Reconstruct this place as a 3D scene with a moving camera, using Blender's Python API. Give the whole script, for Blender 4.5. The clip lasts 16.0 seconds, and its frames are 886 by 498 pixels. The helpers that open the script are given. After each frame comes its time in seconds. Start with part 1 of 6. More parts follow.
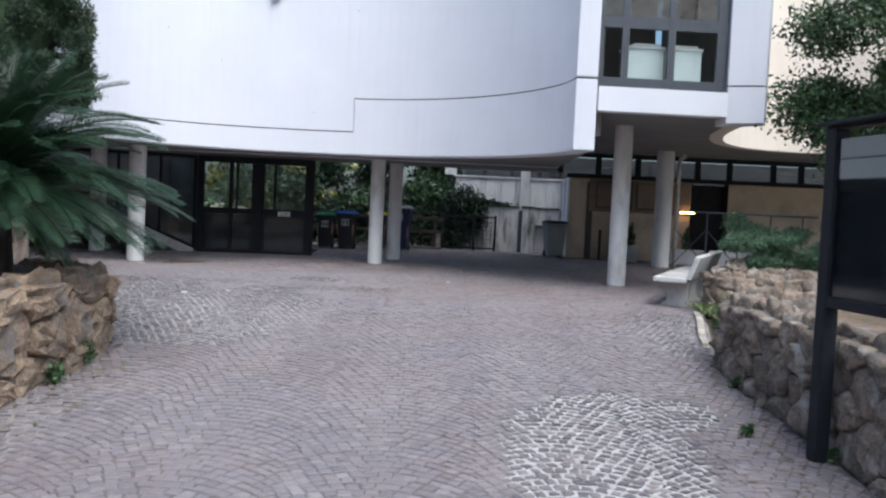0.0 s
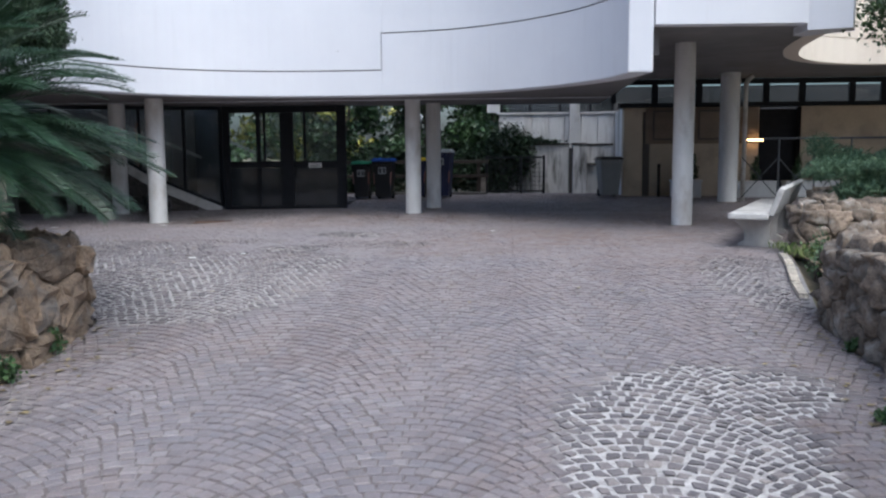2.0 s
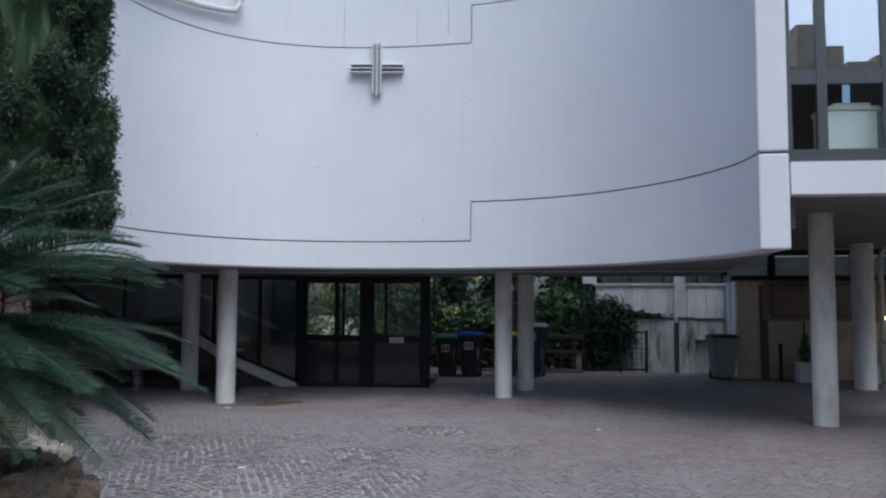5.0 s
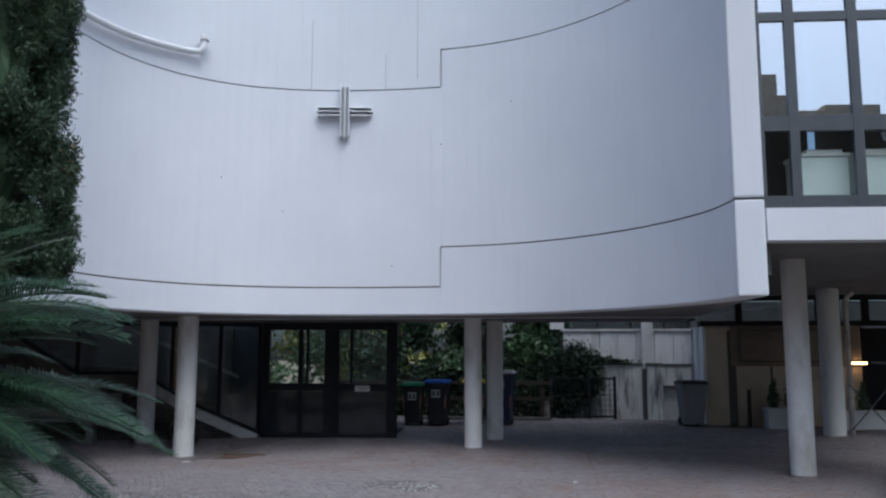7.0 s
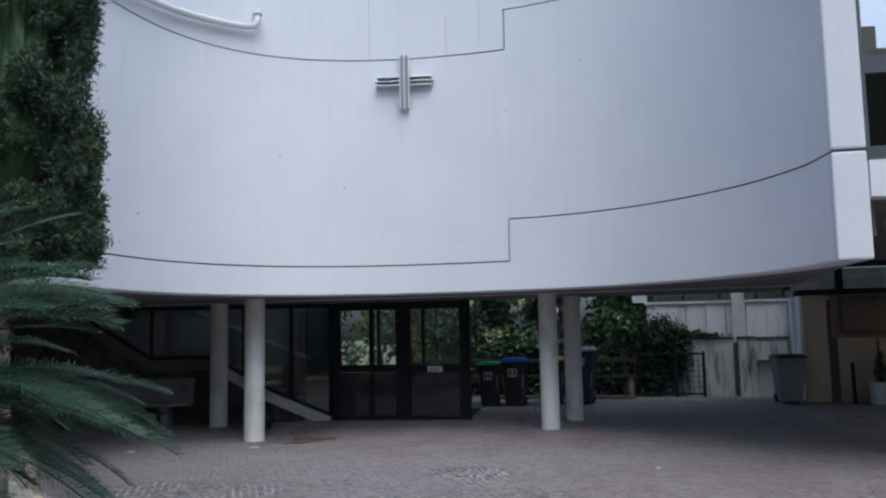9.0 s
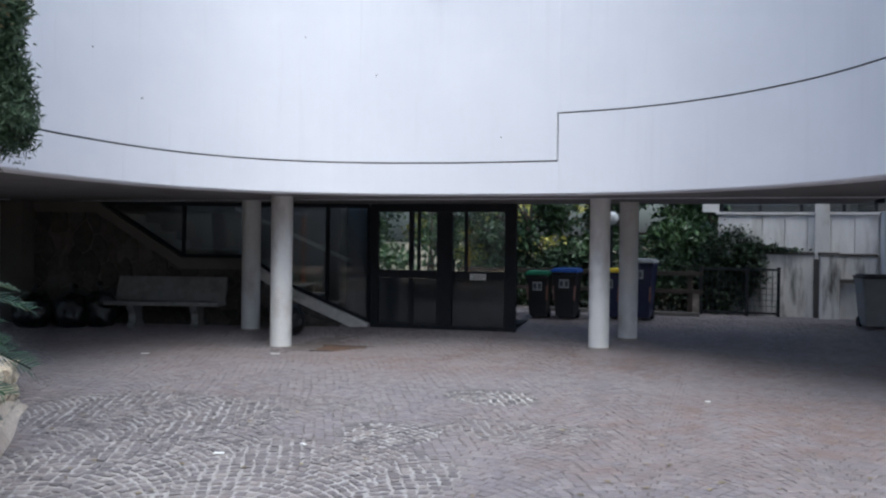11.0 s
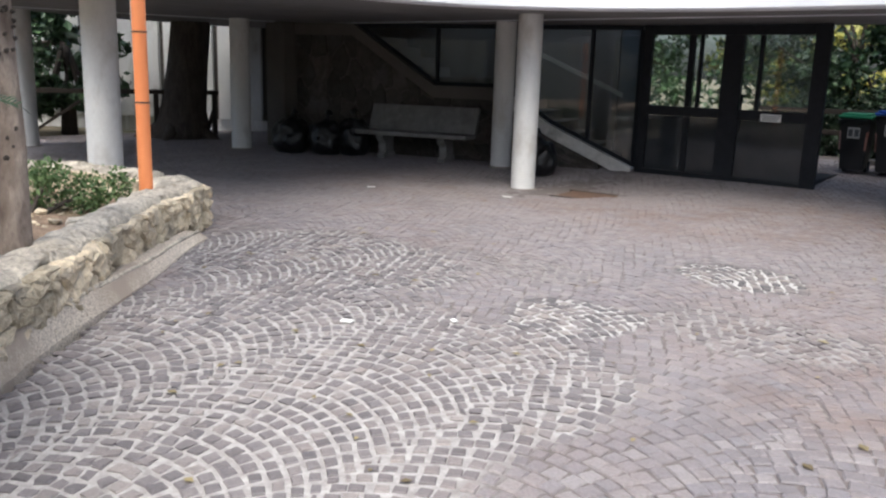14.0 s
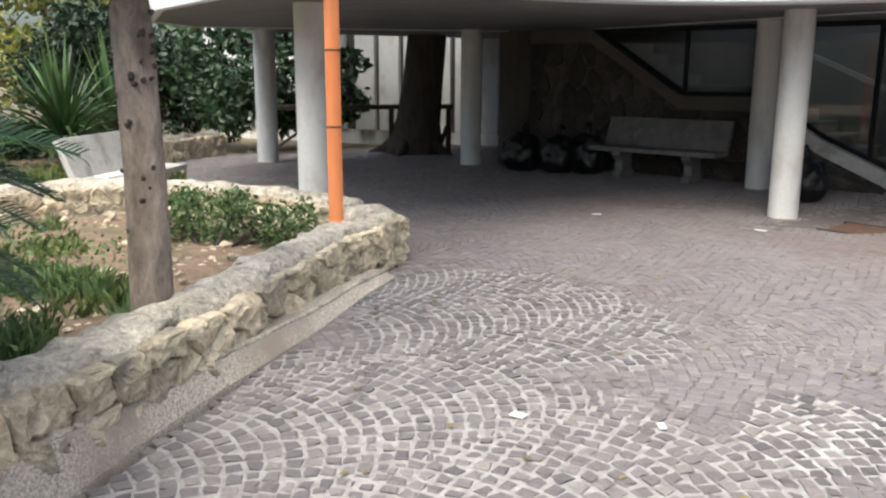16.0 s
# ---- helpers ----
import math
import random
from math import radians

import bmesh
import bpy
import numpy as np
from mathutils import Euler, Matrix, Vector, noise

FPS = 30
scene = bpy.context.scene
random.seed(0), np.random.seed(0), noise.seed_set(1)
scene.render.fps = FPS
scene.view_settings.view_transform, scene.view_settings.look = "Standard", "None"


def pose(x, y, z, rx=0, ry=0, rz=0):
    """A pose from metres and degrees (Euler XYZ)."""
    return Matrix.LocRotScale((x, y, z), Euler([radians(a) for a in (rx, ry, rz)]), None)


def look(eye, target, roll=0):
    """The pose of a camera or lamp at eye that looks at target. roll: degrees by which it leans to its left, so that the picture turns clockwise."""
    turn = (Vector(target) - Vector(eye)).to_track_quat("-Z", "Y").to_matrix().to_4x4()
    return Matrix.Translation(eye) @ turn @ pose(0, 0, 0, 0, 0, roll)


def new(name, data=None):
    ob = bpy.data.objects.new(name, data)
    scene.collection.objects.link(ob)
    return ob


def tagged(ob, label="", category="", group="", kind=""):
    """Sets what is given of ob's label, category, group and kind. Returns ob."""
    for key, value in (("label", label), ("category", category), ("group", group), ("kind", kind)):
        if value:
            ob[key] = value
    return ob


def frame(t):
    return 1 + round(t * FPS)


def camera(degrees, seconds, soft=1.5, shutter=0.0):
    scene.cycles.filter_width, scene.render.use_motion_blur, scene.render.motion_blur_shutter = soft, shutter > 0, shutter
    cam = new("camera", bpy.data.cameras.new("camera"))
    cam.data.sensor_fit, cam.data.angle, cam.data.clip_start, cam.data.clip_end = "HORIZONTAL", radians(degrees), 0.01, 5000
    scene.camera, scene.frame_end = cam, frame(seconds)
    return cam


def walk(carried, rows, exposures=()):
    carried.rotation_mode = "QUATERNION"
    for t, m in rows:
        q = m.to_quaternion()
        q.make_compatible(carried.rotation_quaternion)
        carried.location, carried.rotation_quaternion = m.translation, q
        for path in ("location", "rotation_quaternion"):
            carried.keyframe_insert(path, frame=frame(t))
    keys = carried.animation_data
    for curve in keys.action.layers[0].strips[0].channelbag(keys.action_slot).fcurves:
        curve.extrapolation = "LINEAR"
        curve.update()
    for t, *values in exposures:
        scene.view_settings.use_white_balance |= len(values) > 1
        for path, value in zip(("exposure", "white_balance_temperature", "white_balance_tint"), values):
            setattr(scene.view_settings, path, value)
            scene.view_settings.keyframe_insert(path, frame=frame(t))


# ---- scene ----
cam = camera(56.1, 16.0, soft=2.3)
PATH = [
    (0, (0.407, -0.195, 1.162), (0.375, 1.802, 1.074), 2.7),
    (0.5, (0.43, 0.075, 1.133), (0.415, 2.072, 1.023), 2.2),
    (1, (0.52, 0.386, 1.137), (0.432, 2.379, 1.004), 2.4),
    (1.5, (0.56, 0.814, 1.094), (0.421, 2.797, 0.868), 0.8),
    (2, (0.523, 1.201, 1.114), (0.368, 3.182, 0.893), -0.4),
    (2.5, (0.516, 1.522, 1.181), (0.303, 3.503, 1.012), -0.1),
    (3, (0.502, 1.886, 1.258), (0.219, 3.866, 1.224), 0.6),
    (3.5, (0.396, 2.106, 1.311), (0.108, 4.085, 1.344), 0.7),
    (4, (0.293, 2.367, 1.351), (-0.025, 4.34, 1.41), 0.1),
    (4.5, (0.279, 2.591, 1.399), (-0.085, 4.555, 1.507), 0.2),
    (7, (0.038, 2.976, 1.493), (-0.218, 4.941, 1.757), 0.1),
    (7.5, (0.024, 3.048, 1.502), (-0.215, 5.02, 1.738), -0.5),
    (8, (0.018, 3.178, 1.497), (-0.213, 5.151, 1.731), -0.9),
    (8.5, (0.137, 3.422, 1.523), (-0.218, 5.374, 1.778), -0.7),
    (9, (0.189, 3.684, 1.512), (-0.269, 5.62, 1.725), -1.1),
    (11.5, (0.477, 5.366, 1.549), (-0.266, 7.22, 1.453), 1.7),
    (12, (0.508, 5.676, 1.515), (-0.412, 7.443, 1.334), 2.0),
    (12.5, (0.553, 6.025, 1.511), (-0.564, 7.666, 1.274), 1.1),
    (13, (0.52, 6.34, 1.482), (-0.595, 7.971, 1.164), 1.0),
    (13.5, (0.455, 6.634, 1.482), (-0.685, 8.234, 1.106), 1.4),
    (14, (0.408, 6.929, 1.458), (-0.84, 8.435, 1.037), 1.8),
    (14.5, (0.383, 7.245, 1.486), (-1.057, 8.558, 1.031), 2.8),
    (15, (0.231, 7.492, 1.489), (-1.276, 8.703, 0.978), 2.5),
    (15.5, (0.011, 7.708, 1.518), (-1.568, 8.837, 1.035), 2.0),
    (16, (-0.2, 7.957, 1.529), (-1.844, 9.017, 1.113), 0.2),
]
EXPOSURES = [(0.0, 0.82, 5700, 5), (0.5, 0.68, 5700, 5), (2.0, 0.7, 5650, 5), (3.0, 0.46, 5600, 5), (4.0, 0.14, 5550, 5), (7.0, 0.08, 5450, 4), (8.0, 0.08, 5450, 4), (9.0, 0.14, 5500, 4),
             (11.5, 0.8, 5750, 4), (12.5, 1.06, 6050, 5), (13.0, 1.14, 6120, 5), (14.5, 1.16, 6250, 4), (16.0, 1.22, 6420, 2)]
walk(cam, [(t, look(eye, target, roll)) for t, eye, target, roll in PATH], EXPOSURES)

# ---- world, sun, exposure ----
world = bpy.data.worlds.new("world")
scene.world = world
world.use_nodes = True
wn = world.node_tree
sky = wn.nodes.new("ShaderNodeTexSky")
sky.sky_type = "NISHITA"
sky.sun_disc = False
sky.sun_elevation = radians(58)
sky.sun_rotation = radians(150)
sky.dust_density = 5.0
sky.air_density = 1.0
sky.ozone_density = 1.5
wn.links.new(sky.outputs[0], wn.nodes["Background"].inputs[0])
wn.nodes["Background"].inputs[1].default_value = 0.12

sun_data = bpy.data.lights.new("sun", "SUN")
sun_data.energy = 1.4
sun_data.angle = radians(50)
sun_data.color = (1.0, 0.93, 0.86)
sun = new("sun", sun_data)
sun.matrix_world = look((5, 0.4, 18), (0, 10, 0))


# ---- material helpers ----
def nodes_of(name):
    m = bpy.data.materials.new(name)
    m.use_nodes = True
    t = m.node_tree
    return m, t, t.nodes["Principled BSDF"]


def add(t, kind, **settings):
    n = t.nodes.new(kind)
    for key, value in settings.items():
        n.inputs[key].default_value = value
    return n


def ramp(t, fac, stops):
    n = t.nodes.new("ShaderNodeValToRGB")
    while len(n.color_ramp.elements) < len(stops):
        n.color_ramp.elements.new(0.5)
    for e, (p, c) in zip(n.color_ramp.elements, stops):
        e.position, e.color = p, (*c, 1)
    t.links.new(fac, n.inputs[0])
    return n.outputs[0]


def mix(t, fac, a, b, blend="MIX"):
    n = t.nodes.new("ShaderNodeMix")
    n.data_type, n.blend_type = "RGBA", blend
    for sock, v in ((n.inputs[0], fac), (n.inputs[6], a), (n.inputs[7], b)):
        if isinstance(v, bpy.types.NodeSocket):
            t.links.new(v, sock)
        elif isinstance(v, tuple):
            sock.default_value = (*v, 1)
        else:
            sock.default_value = v
    return n.outputs[2]


def math_node(t, op, a, b=0.0):
    n = t.nodes.new("ShaderNodeMath")
    n.operation = op
    for sock, v in zip(n.inputs, (a, b)):
        if isinstance(v, bpy.types.NodeSocket):
            t.links.new(v, sock)
        else:
            sock.default_value = v
    return n.outputs[0]


def place(t, scale=(1, 1, 1)):
    """World position, scaled axis by axis."""
    g = t.nodes.new("ShaderNodeNewGeometry")
    m = t.nodes.new("ShaderNodeMapping")
    m.inputs["Scale"].default_value = scale
    t.links.new(g.outputs["Position"], m.inputs[0])
    return m.outputs[0]


def noise_of(t, vec, scale, detail=5.0, rough=0.6):
    n = add(t, "ShaderNodeTexNoise", Scale=scale, Detail=detail, Roughness=rough)
    t.links.new(vec, n.inputs["Vector"])
    return n.outputs[0]


def bump_of(t, p, height, strength, distance):
    b = add(t, "ShaderNodeBump", Strength=strength, Distance=distance)
    t.links.new(height, b.inputs["Height"])
    t.links.new(b.outputs[0], p.inputs["Normal"])


def surface(name, dark, light, scale=6.0, rough=0.7, bump=0.2, fine=60.0, stain=None, stain_scale=0.6, metal=0.0,
            stretch=(1, 1, 1), vary=0.0, depth=0.01, coat=0.0):
    """Two tones by noise at two scales, an optional stain, tone per object or island, and fine relief."""
    m, t, p = nodes_of(name)
    v = place(t, stretch)
    big, small = noise_of(t, v, scale), noise_of(t, v, fine, 3.0)
    both = math_node(t, "ADD", math_node(t, "MULTIPLY", big, 0.65), math_node(t, "MULTIPLY", small, 0.35))
    col = ramp(t, both, [(0.32, dark), (0.68, light)])
    if stain:
        s = noise_of(t, v, stain_scale, 4.0)
        col = mix(t, ramp(t, s, [(0.52, (0, 0, 0)), (0.7, (1, 1, 1))]), col, stain)
    if vary:
        info, geo = t.nodes.new("ShaderNodeObjectInfo"), t.nodes.new("ShaderNodeNewGeometry")
        r = math_node(t, "FRACT", math_node(t, "ADD", info.outputs["Random"], geo.outputs["Random Per Island"]))
        tone = ramp(t, r, [(0.0, (1 - vary,) * 3), (1.0, (1 + vary, 1 + vary * 0.9, 1 + vary * 0.8))])
        col = mix(t, 1.0, col, tone, "MULTIPLY")
    t.links.new(col, p.inputs["Base Color"])
    p.inputs["Roughness"].default_value = rough
    p.inputs["Metallic"].default_value = metal
    p.inputs["Coat Weight"].default_value = coat
    if bump:
        bump_of(t, p, both, bump, depth)
    return m


# ---- materials ----
def painted_wall():
    """White masonry paint with faint vertical rain streaks."""
    m, t, p = nodes_of("white_masonry_paint")
    v, s = place(t), place(t, (3.2, 3.2, 0.22))
    broad, streak, fine = noise_of(t, v, 0.7), noise_of(t, s, 1.6, 6.0, 0.7), noise_of(t, v, 45.0)
    col = ramp(t, broad, [(0.3, (0.66, 0.68, 0.735)), (0.7, (0.71, 0.73, 0.78))])
    col = mix(t, ramp(t, streak, [(0.56, (0, 0, 0)), (0.8, (0.3, 0.3, 0.3))]), col, (0.54, 0.55, 0.58))
    drip = noise_of(t, place(t, (16.0, 16.0, 0.3)), 1.0, 4.0, 0.6)
    col = mix(t, ramp(t, drip, [(0.64, (0, 0, 0)), (0.74, (0.22, 0.22, 0.22))]), col, (0.5, 0.5, 0.51))
    wipe = noise_of(t, place(t, (0.9, 0.9, 1.6)), 1.3, 6.0, 0.65)
    col = mix(t, ramp(t, wipe, [(0.55, (0, 0, 0)), (0.75, (0.25, 0.25, 0.25))]), col, (0.76, 0.775, 0.81))
    t.links.new(col, p.inputs["Base Color"])
    p.inputs["Roughness"].default_value = 0.75
    bump_of(t, p, fine, 0.12, 0.004)
    return m


GROUT = ((1.43, 5.2, 0.72, 1.35, 0.9), (1.75, 6.2, 0.78, 0.5, 0.9), (-2.85, 9.15, 1.6, 1.75, 0.66), (-4.4, 11.1, 1.35, 1.1, 0.74), (-2.0, 9.9, 0.85, 1.0, 0.66),
         (-2.1, 11.2, 0.46, 0.45, 0.95), (-1.75, 13.05, 0.5, 0.42, 1.2), (-1.1, 11.7, 0.7, 0.45, 0.5), (-3.2, 12.1, 0.8, 0.35, 0.4), (2.95, 9.3, 0.55, 1.3, 0.5), (-2.5, 5.2, 0.35, 0.9, 0.35))
RUST = ((-0.2, 11.6, 1.9, 1.5, 0.7), (-2.0, 10.5, 0.7, 0.4, 0.4), (1.4, 12.9, 2.6, 2.0, 0.9), (-2.2, 7.6, 0.6, 0.9, 0.3), (0.6, 8.8, 1.2, 0.6, 0.25), (-3.6, 15.2, 3.0, 1.5, 0.7),
        (-0.5, 16.4, 4.5, 2.0, 0.8), (3.2, 16.0, 2.0, 2.6, 0.7), (2.4, 10.8, 1.3, 1.8, 0.6), (0.4, 9.0, 1.6, 0.9, 0.35), (-7.0, 15.0, 2.4, 1.6, 0.5))


def patch_mask(t, v, patches, soft=0.85):
    """Ragged patches on the ground, each (x, y, half width, half depth, strength)."""
    g = t.nodes.new("ShaderNodeNewGeometry")
    wob = noise_of(t, v, 1.6, 5.0)
    total = None
    for cx, cy, rx, ry, power in patches:
        sub = t.nodes.new("ShaderNodeVectorMath")
        sub.operation = "SUBTRACT"
        t.links.new(g.outputs["Position"], sub.inputs[0])
        sub.inputs[1].default_value = (cx, cy, 0)
        scl = t.nodes.new("ShaderNodeVectorMath")
        scl.operation = "MULTIPLY"
        t.links.new(sub.outputs[0], scl.inputs[0])
        scl.inputs[1].default_value = (1 / rx, 1 / ry, 0)
        ln = t.nodes.new("ShaderNodeVectorMath")
        ln.operation = "LENGTH"
        t.links.new(scl.outputs[0], ln.inputs[0])
        edge = math_node(t, "ADD", ln.outputs["Value"], math_node(t, "MULTIPLY", math_node(t, "SUBTRACT", wob, 0.5), 1.1))
        r = t.nodes.new("ShaderNodeMapRange")
        r.interpolation_type = "SMOOTHSTEP"
        for key, value in (("From Min", 1.12), ("From Max", soft), ("To Min", 0.0), ("To Max", power)):
            r.inputs[key].default_value = value
        t.links.new(edge, r.inputs["Value"])
        total = r.outputs[0] if total is None else math_node(t, "MAXIMUM", total, r.outputs[0])
    return total


def joint_filler():
    """Bed between the cobbles: dark sandy grit, with pale cement grout in worn patches."""
    m, t, p = nodes_of("joint_filler")
    v = place(t)
    speck = noise_of(t, v, 14.0, 5.0)
    total = math_node(t, "MULTIPLY", patch_mask(t, v, GROUT), ramp(t, speck, [(0.3, (0.5, 0.5, 0.5)), (0.6, (1, 1, 1))]))
    grit = ramp(t, noise_of(t, v, 60.0), [(0.3, (0.1, 0.085, 0.082)), (0.7, (0.18, 0.155, 0.15))])
    cement = ramp(t, noise_of(t, v, 25.0), [(0.3, (0.38, 0.365, 0.36)), (0.7, (0.6, 0.585, 0.575))])
    t.links.new(mix(t, total, grit, cement), p.inputs["Base Color"])
    p.inputs["Roughness"].default_value = 0.9
    bump_of(t, p, noise_of(t, v, 90.0), 0.4, 0.006)
    return m


def cobble_stone():
    """Porphyry setts: grey, violet and brown, each its own tone, with rusty stains here and there; cleaner and greyer where the joints are cemented."""
    m, t, p = nodes_of("porphyry_sett")
    info, geo = t.nodes.new("ShaderNodeObjectInfo"), t.nodes.new("ShaderNodeNewGeometry")
    r = math_node(t, "FRACT", math_node(t, "ADD", info.outputs["Random"], geo.outputs["Random Per Island"]))
    v = place(t)
    col = ramp(t, r, [(0.0, (0.185, 0.168, 0.178)), (0.3, (0.23, 0.205, 0.215)), (0.55, (0.212, 0.198, 0.214)), (0.8, (0.25, 0.22, 0.222)), (1.0, (0.29, 0.268, 0.274))])
    grain = noise_of(t, v, 70.0, 4.0)
    rust = math_node(t, "MULTIPLY", ramp(t, noise_of(t, v, 0.55, 4.0), [(0.42, (0, 0, 0)), (0.62, (1, 1, 1))]), ramp(t, noise_of(t, v, 5.0), [(0.33, (0, 0, 0)), (0.75, (0.6, 0.6, 0.6))]))
    rust = math_node(t, "MAXIMUM", rust, math_node(t, "MULTIPLY", patch_mask(t, v, RUST, 0.35), ramp(t, noise_of(t, v, 3.5, 6.0, 0.7), [(0.35, (0, 0, 0)), (0.7, (1, 1, 1))])))
    col = mix(t, rust, col, (0.195, 0.122, 0.09))
    dust = ramp(t, noise_of(t, v, 1.1, 6.0, 0.7), [(0.45, (0, 0, 0)), (0.7, (0.5, 0.5, 0.5))])
    col = mix(t, dust, col, (0.33, 0.3, 0.31))
    clean = ramp(t, r, [(0.0, (0.095, 0.088, 0.094)), (0.5, (0.16, 0.145, 0.148)), (0.85, (0.22, 0.198, 0.195)), (1.0, (0.3, 0.265, 0.245))])
    col = mix(t, math_node(t, "MULTIPLY", patch_mask(t, v, GROUT), 0.85), col, clean)
    col = mix(t, 1.0, col, ramp(t, grain, [(0.3, (0.68, 0.68, 0.68)), (0.7, (1.06, 1.06, 1.06))]), "MULTIPLY")
    t.links.new(col, p.inputs["Base Color"])
    t.links.new(ramp(t, grain, [(0.3, (0.5, 0.5, 0.5)), (0.7, (0.72, 0.72, 0.72))]), p.inputs["Roughness"])
    bump_of(t, p, grain, 0.4, 0.006)
    return m


def glass_pane():
    m, t, p = nodes_of("window_glass")
    p.inputs["Base Color"].default_value = (0.82, 0.88, 0.88, 1)
    p.inputs["Roughness"].default_value = 0.02
    p.inputs["Transmission Weight"].default_value = 1.0
    p.inputs["IOR"].default_value = 1.5
    return m


def leaf(name, dark, light, shine=0.45):
    m, t, p = nodes_of(name)
    geo = t.nodes.new("ShaderNodeNewGeometry")
    info = t.nodes.new("ShaderNodeObjectInfo")
    r = math_node(t, "FRACT", math_node(t, "ADD", info.outputs["Random"], geo.outputs["Random Per Island"]))
    col = ramp(t, r, [(0.0, dark), (0.75, light), (1.0, tuple(min(1, c * 1.5) for c in light))])
    col = mix(t, ramp(t, noise_of(t, place(t), 1.4), [(0.4, (0, 0, 0)), (0.7, (0.6, 0.6, 0.6))]), col, dark)
    t.links.new(col, p.inputs["Base Color"])
    p.inputs["Roughness"].default_value = shine
    p.inputs["Transmission Weight"].default_value = 0.0
    return m


def coated_glass():
    """Sun-control glass: part mirror, part clear."""
    m, t, p = nodes_of("coated_window_glass")
    p.inputs["Base Color"].default_value = (0.7, 0.78, 0.8, 1)
    p.inputs["Roughness"].default_value = 0.0
    p.inputs["Transmission Weight"].default_value = 1.0
    g = t.nodes.new("ShaderNodeBsdfGlossy")
    g.inputs["Roughness"].default_value = 0.0
    g.inputs["Color"].default_value = (0.95, 0.97, 1.0, 1)
    mx = t.nodes.new("ShaderNodeMixShader")
    mx.inputs[0].default_value = 0.72
    t.links.new(p.outputs[0], mx.inputs[1])
    t.links.new(g.outputs[0], mx.inputs[2])
    t.links.new(mx.outputs[0], t.nodes["Material Output"].inputs[0])
    return m


M_COATED = coated_glass()
M_PAINT = painted_wall()
M_JOINT = joint_filler()
M_SETT = cobble_stone()
M_GLASS = glass_pane()
# Soffit grey is set low: its unlit look is put into the colour.
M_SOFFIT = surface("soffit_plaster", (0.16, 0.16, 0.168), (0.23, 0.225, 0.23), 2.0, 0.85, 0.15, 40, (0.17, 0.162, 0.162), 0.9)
M_COLUMN = surface("column_paint", (0.6, 0.6, 0.6), (0.74, 0.74, 0.735), 3.0, 0.75, 0.15, 50, (0.47, 0.45, 0.43), 2.2, stretch=(1, 1, 0.5))
# Near-black: the shade inside grooves and gaps is put into the colour.
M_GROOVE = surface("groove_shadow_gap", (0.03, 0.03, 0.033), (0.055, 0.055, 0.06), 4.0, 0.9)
M_BLACK = surface("black_steel", (0.013, 0.0145, 0.018), (0.021, 0.023, 0.028), 8.0, 0.55, 0.05)
M_FRAME = surface("grey_steel_frame", (0.05, 0.058, 0.07), (0.075, 0.085, 0.1), 6.0, 0.45, 0.05)
M_WHITEBOARD = surface("white_panel", (0.66, 0.72, 0.72), (0.76, 0.82, 0.82), 2.0, 0.5, 0.0)
# Near-black room surfaces: the unlit depth behind glass is put into the colour.
M_DARKROOM = surface("unlit_interior", (0.05, 0.05, 0.055), (0.09, 0.09, 0.095), 1.5, 0.9, 0.0)
M_RUBBLE = surface("tan_rubble_stone", (0.1, 0.072, 0.052), (0.42, 0.32, 0.225), 9.0, 0.95, 1.0, 48, (0.2, 0.19, 0.18), 2.6, vary=0.3, depth=0.05)
M_GREYRUBBLE = surface("grey_brown_rubble_stone", (0.06, 0.047, 0.037), (0.31, 0.25, 0.195), 9.0, 0.95, 1.0, 40, (0.33, 0.31, 0.28), 6.0, vary=0.35, depth=0.05)
M_PALE = surface("pale_rubble_stone", (0.3, 0.245, 0.175), (0.86, 0.76, 0.58), 11.0, 0.95, 1.0, 42, (0.38, 0.34, 0.285), 4.5, vary=0.3, depth=0.06)
# Dark stone, lowered further to put the shade under the building into it.
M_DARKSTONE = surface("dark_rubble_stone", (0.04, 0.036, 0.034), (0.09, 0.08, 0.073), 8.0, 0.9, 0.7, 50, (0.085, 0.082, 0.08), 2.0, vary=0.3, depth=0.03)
M_MORTAR = surface("grey_mortar", (0.1, 0.085, 0.072), (0.4, 0.365, 0.33), 7.0, 0.95, 1.0, 50, (0.1, 0.085, 0.07), 1.6, depth=0.04)
M_PALEMORTAR = surface("pale_warm_mortar", (0.27, 0.235, 0.19), (0.82, 0.745, 0.63), 9.0, 0.95, 1.0, 36, (0.29, 0.265, 0.235), 2.6, depth=0.07)
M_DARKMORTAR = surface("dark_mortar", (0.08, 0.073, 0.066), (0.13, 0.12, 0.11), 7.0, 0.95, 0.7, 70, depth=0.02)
M_KERB = surface("washed_aggregate_concrete", (0.17, 0.14, 0.118), (0.9, 0.8, 0.68), 75.0, 0.9, 0.7, 130, (0.36, 0.3, 0.25), 1.5, depth=0.02)
M_CONCRETE = surface("bench_concrete", (0.42, 0.41, 0.395), (0.6, 0.59, 0.57), 8.0, 0.8, 0.35, 90, (0.3, 0.29, 0.27), 3.0)
M_OLDCONCRETE = surface("stained_concrete", (0.72, 0.72, 0.725), (0.87, 0.87, 0.875), 3.0, 0.9, 0.4, 40, (0.46, 0.45, 0.43), 1.2, stretch=(2.5, 2.5, 0.5))
M_TAN = surface("tan_plaster", (0.46, 0.38, 0.285), (0.6, 0.51, 0.39), 1.6, 0.85, 0.2, 30, (0.36, 0.3, 0.24), 1.1)
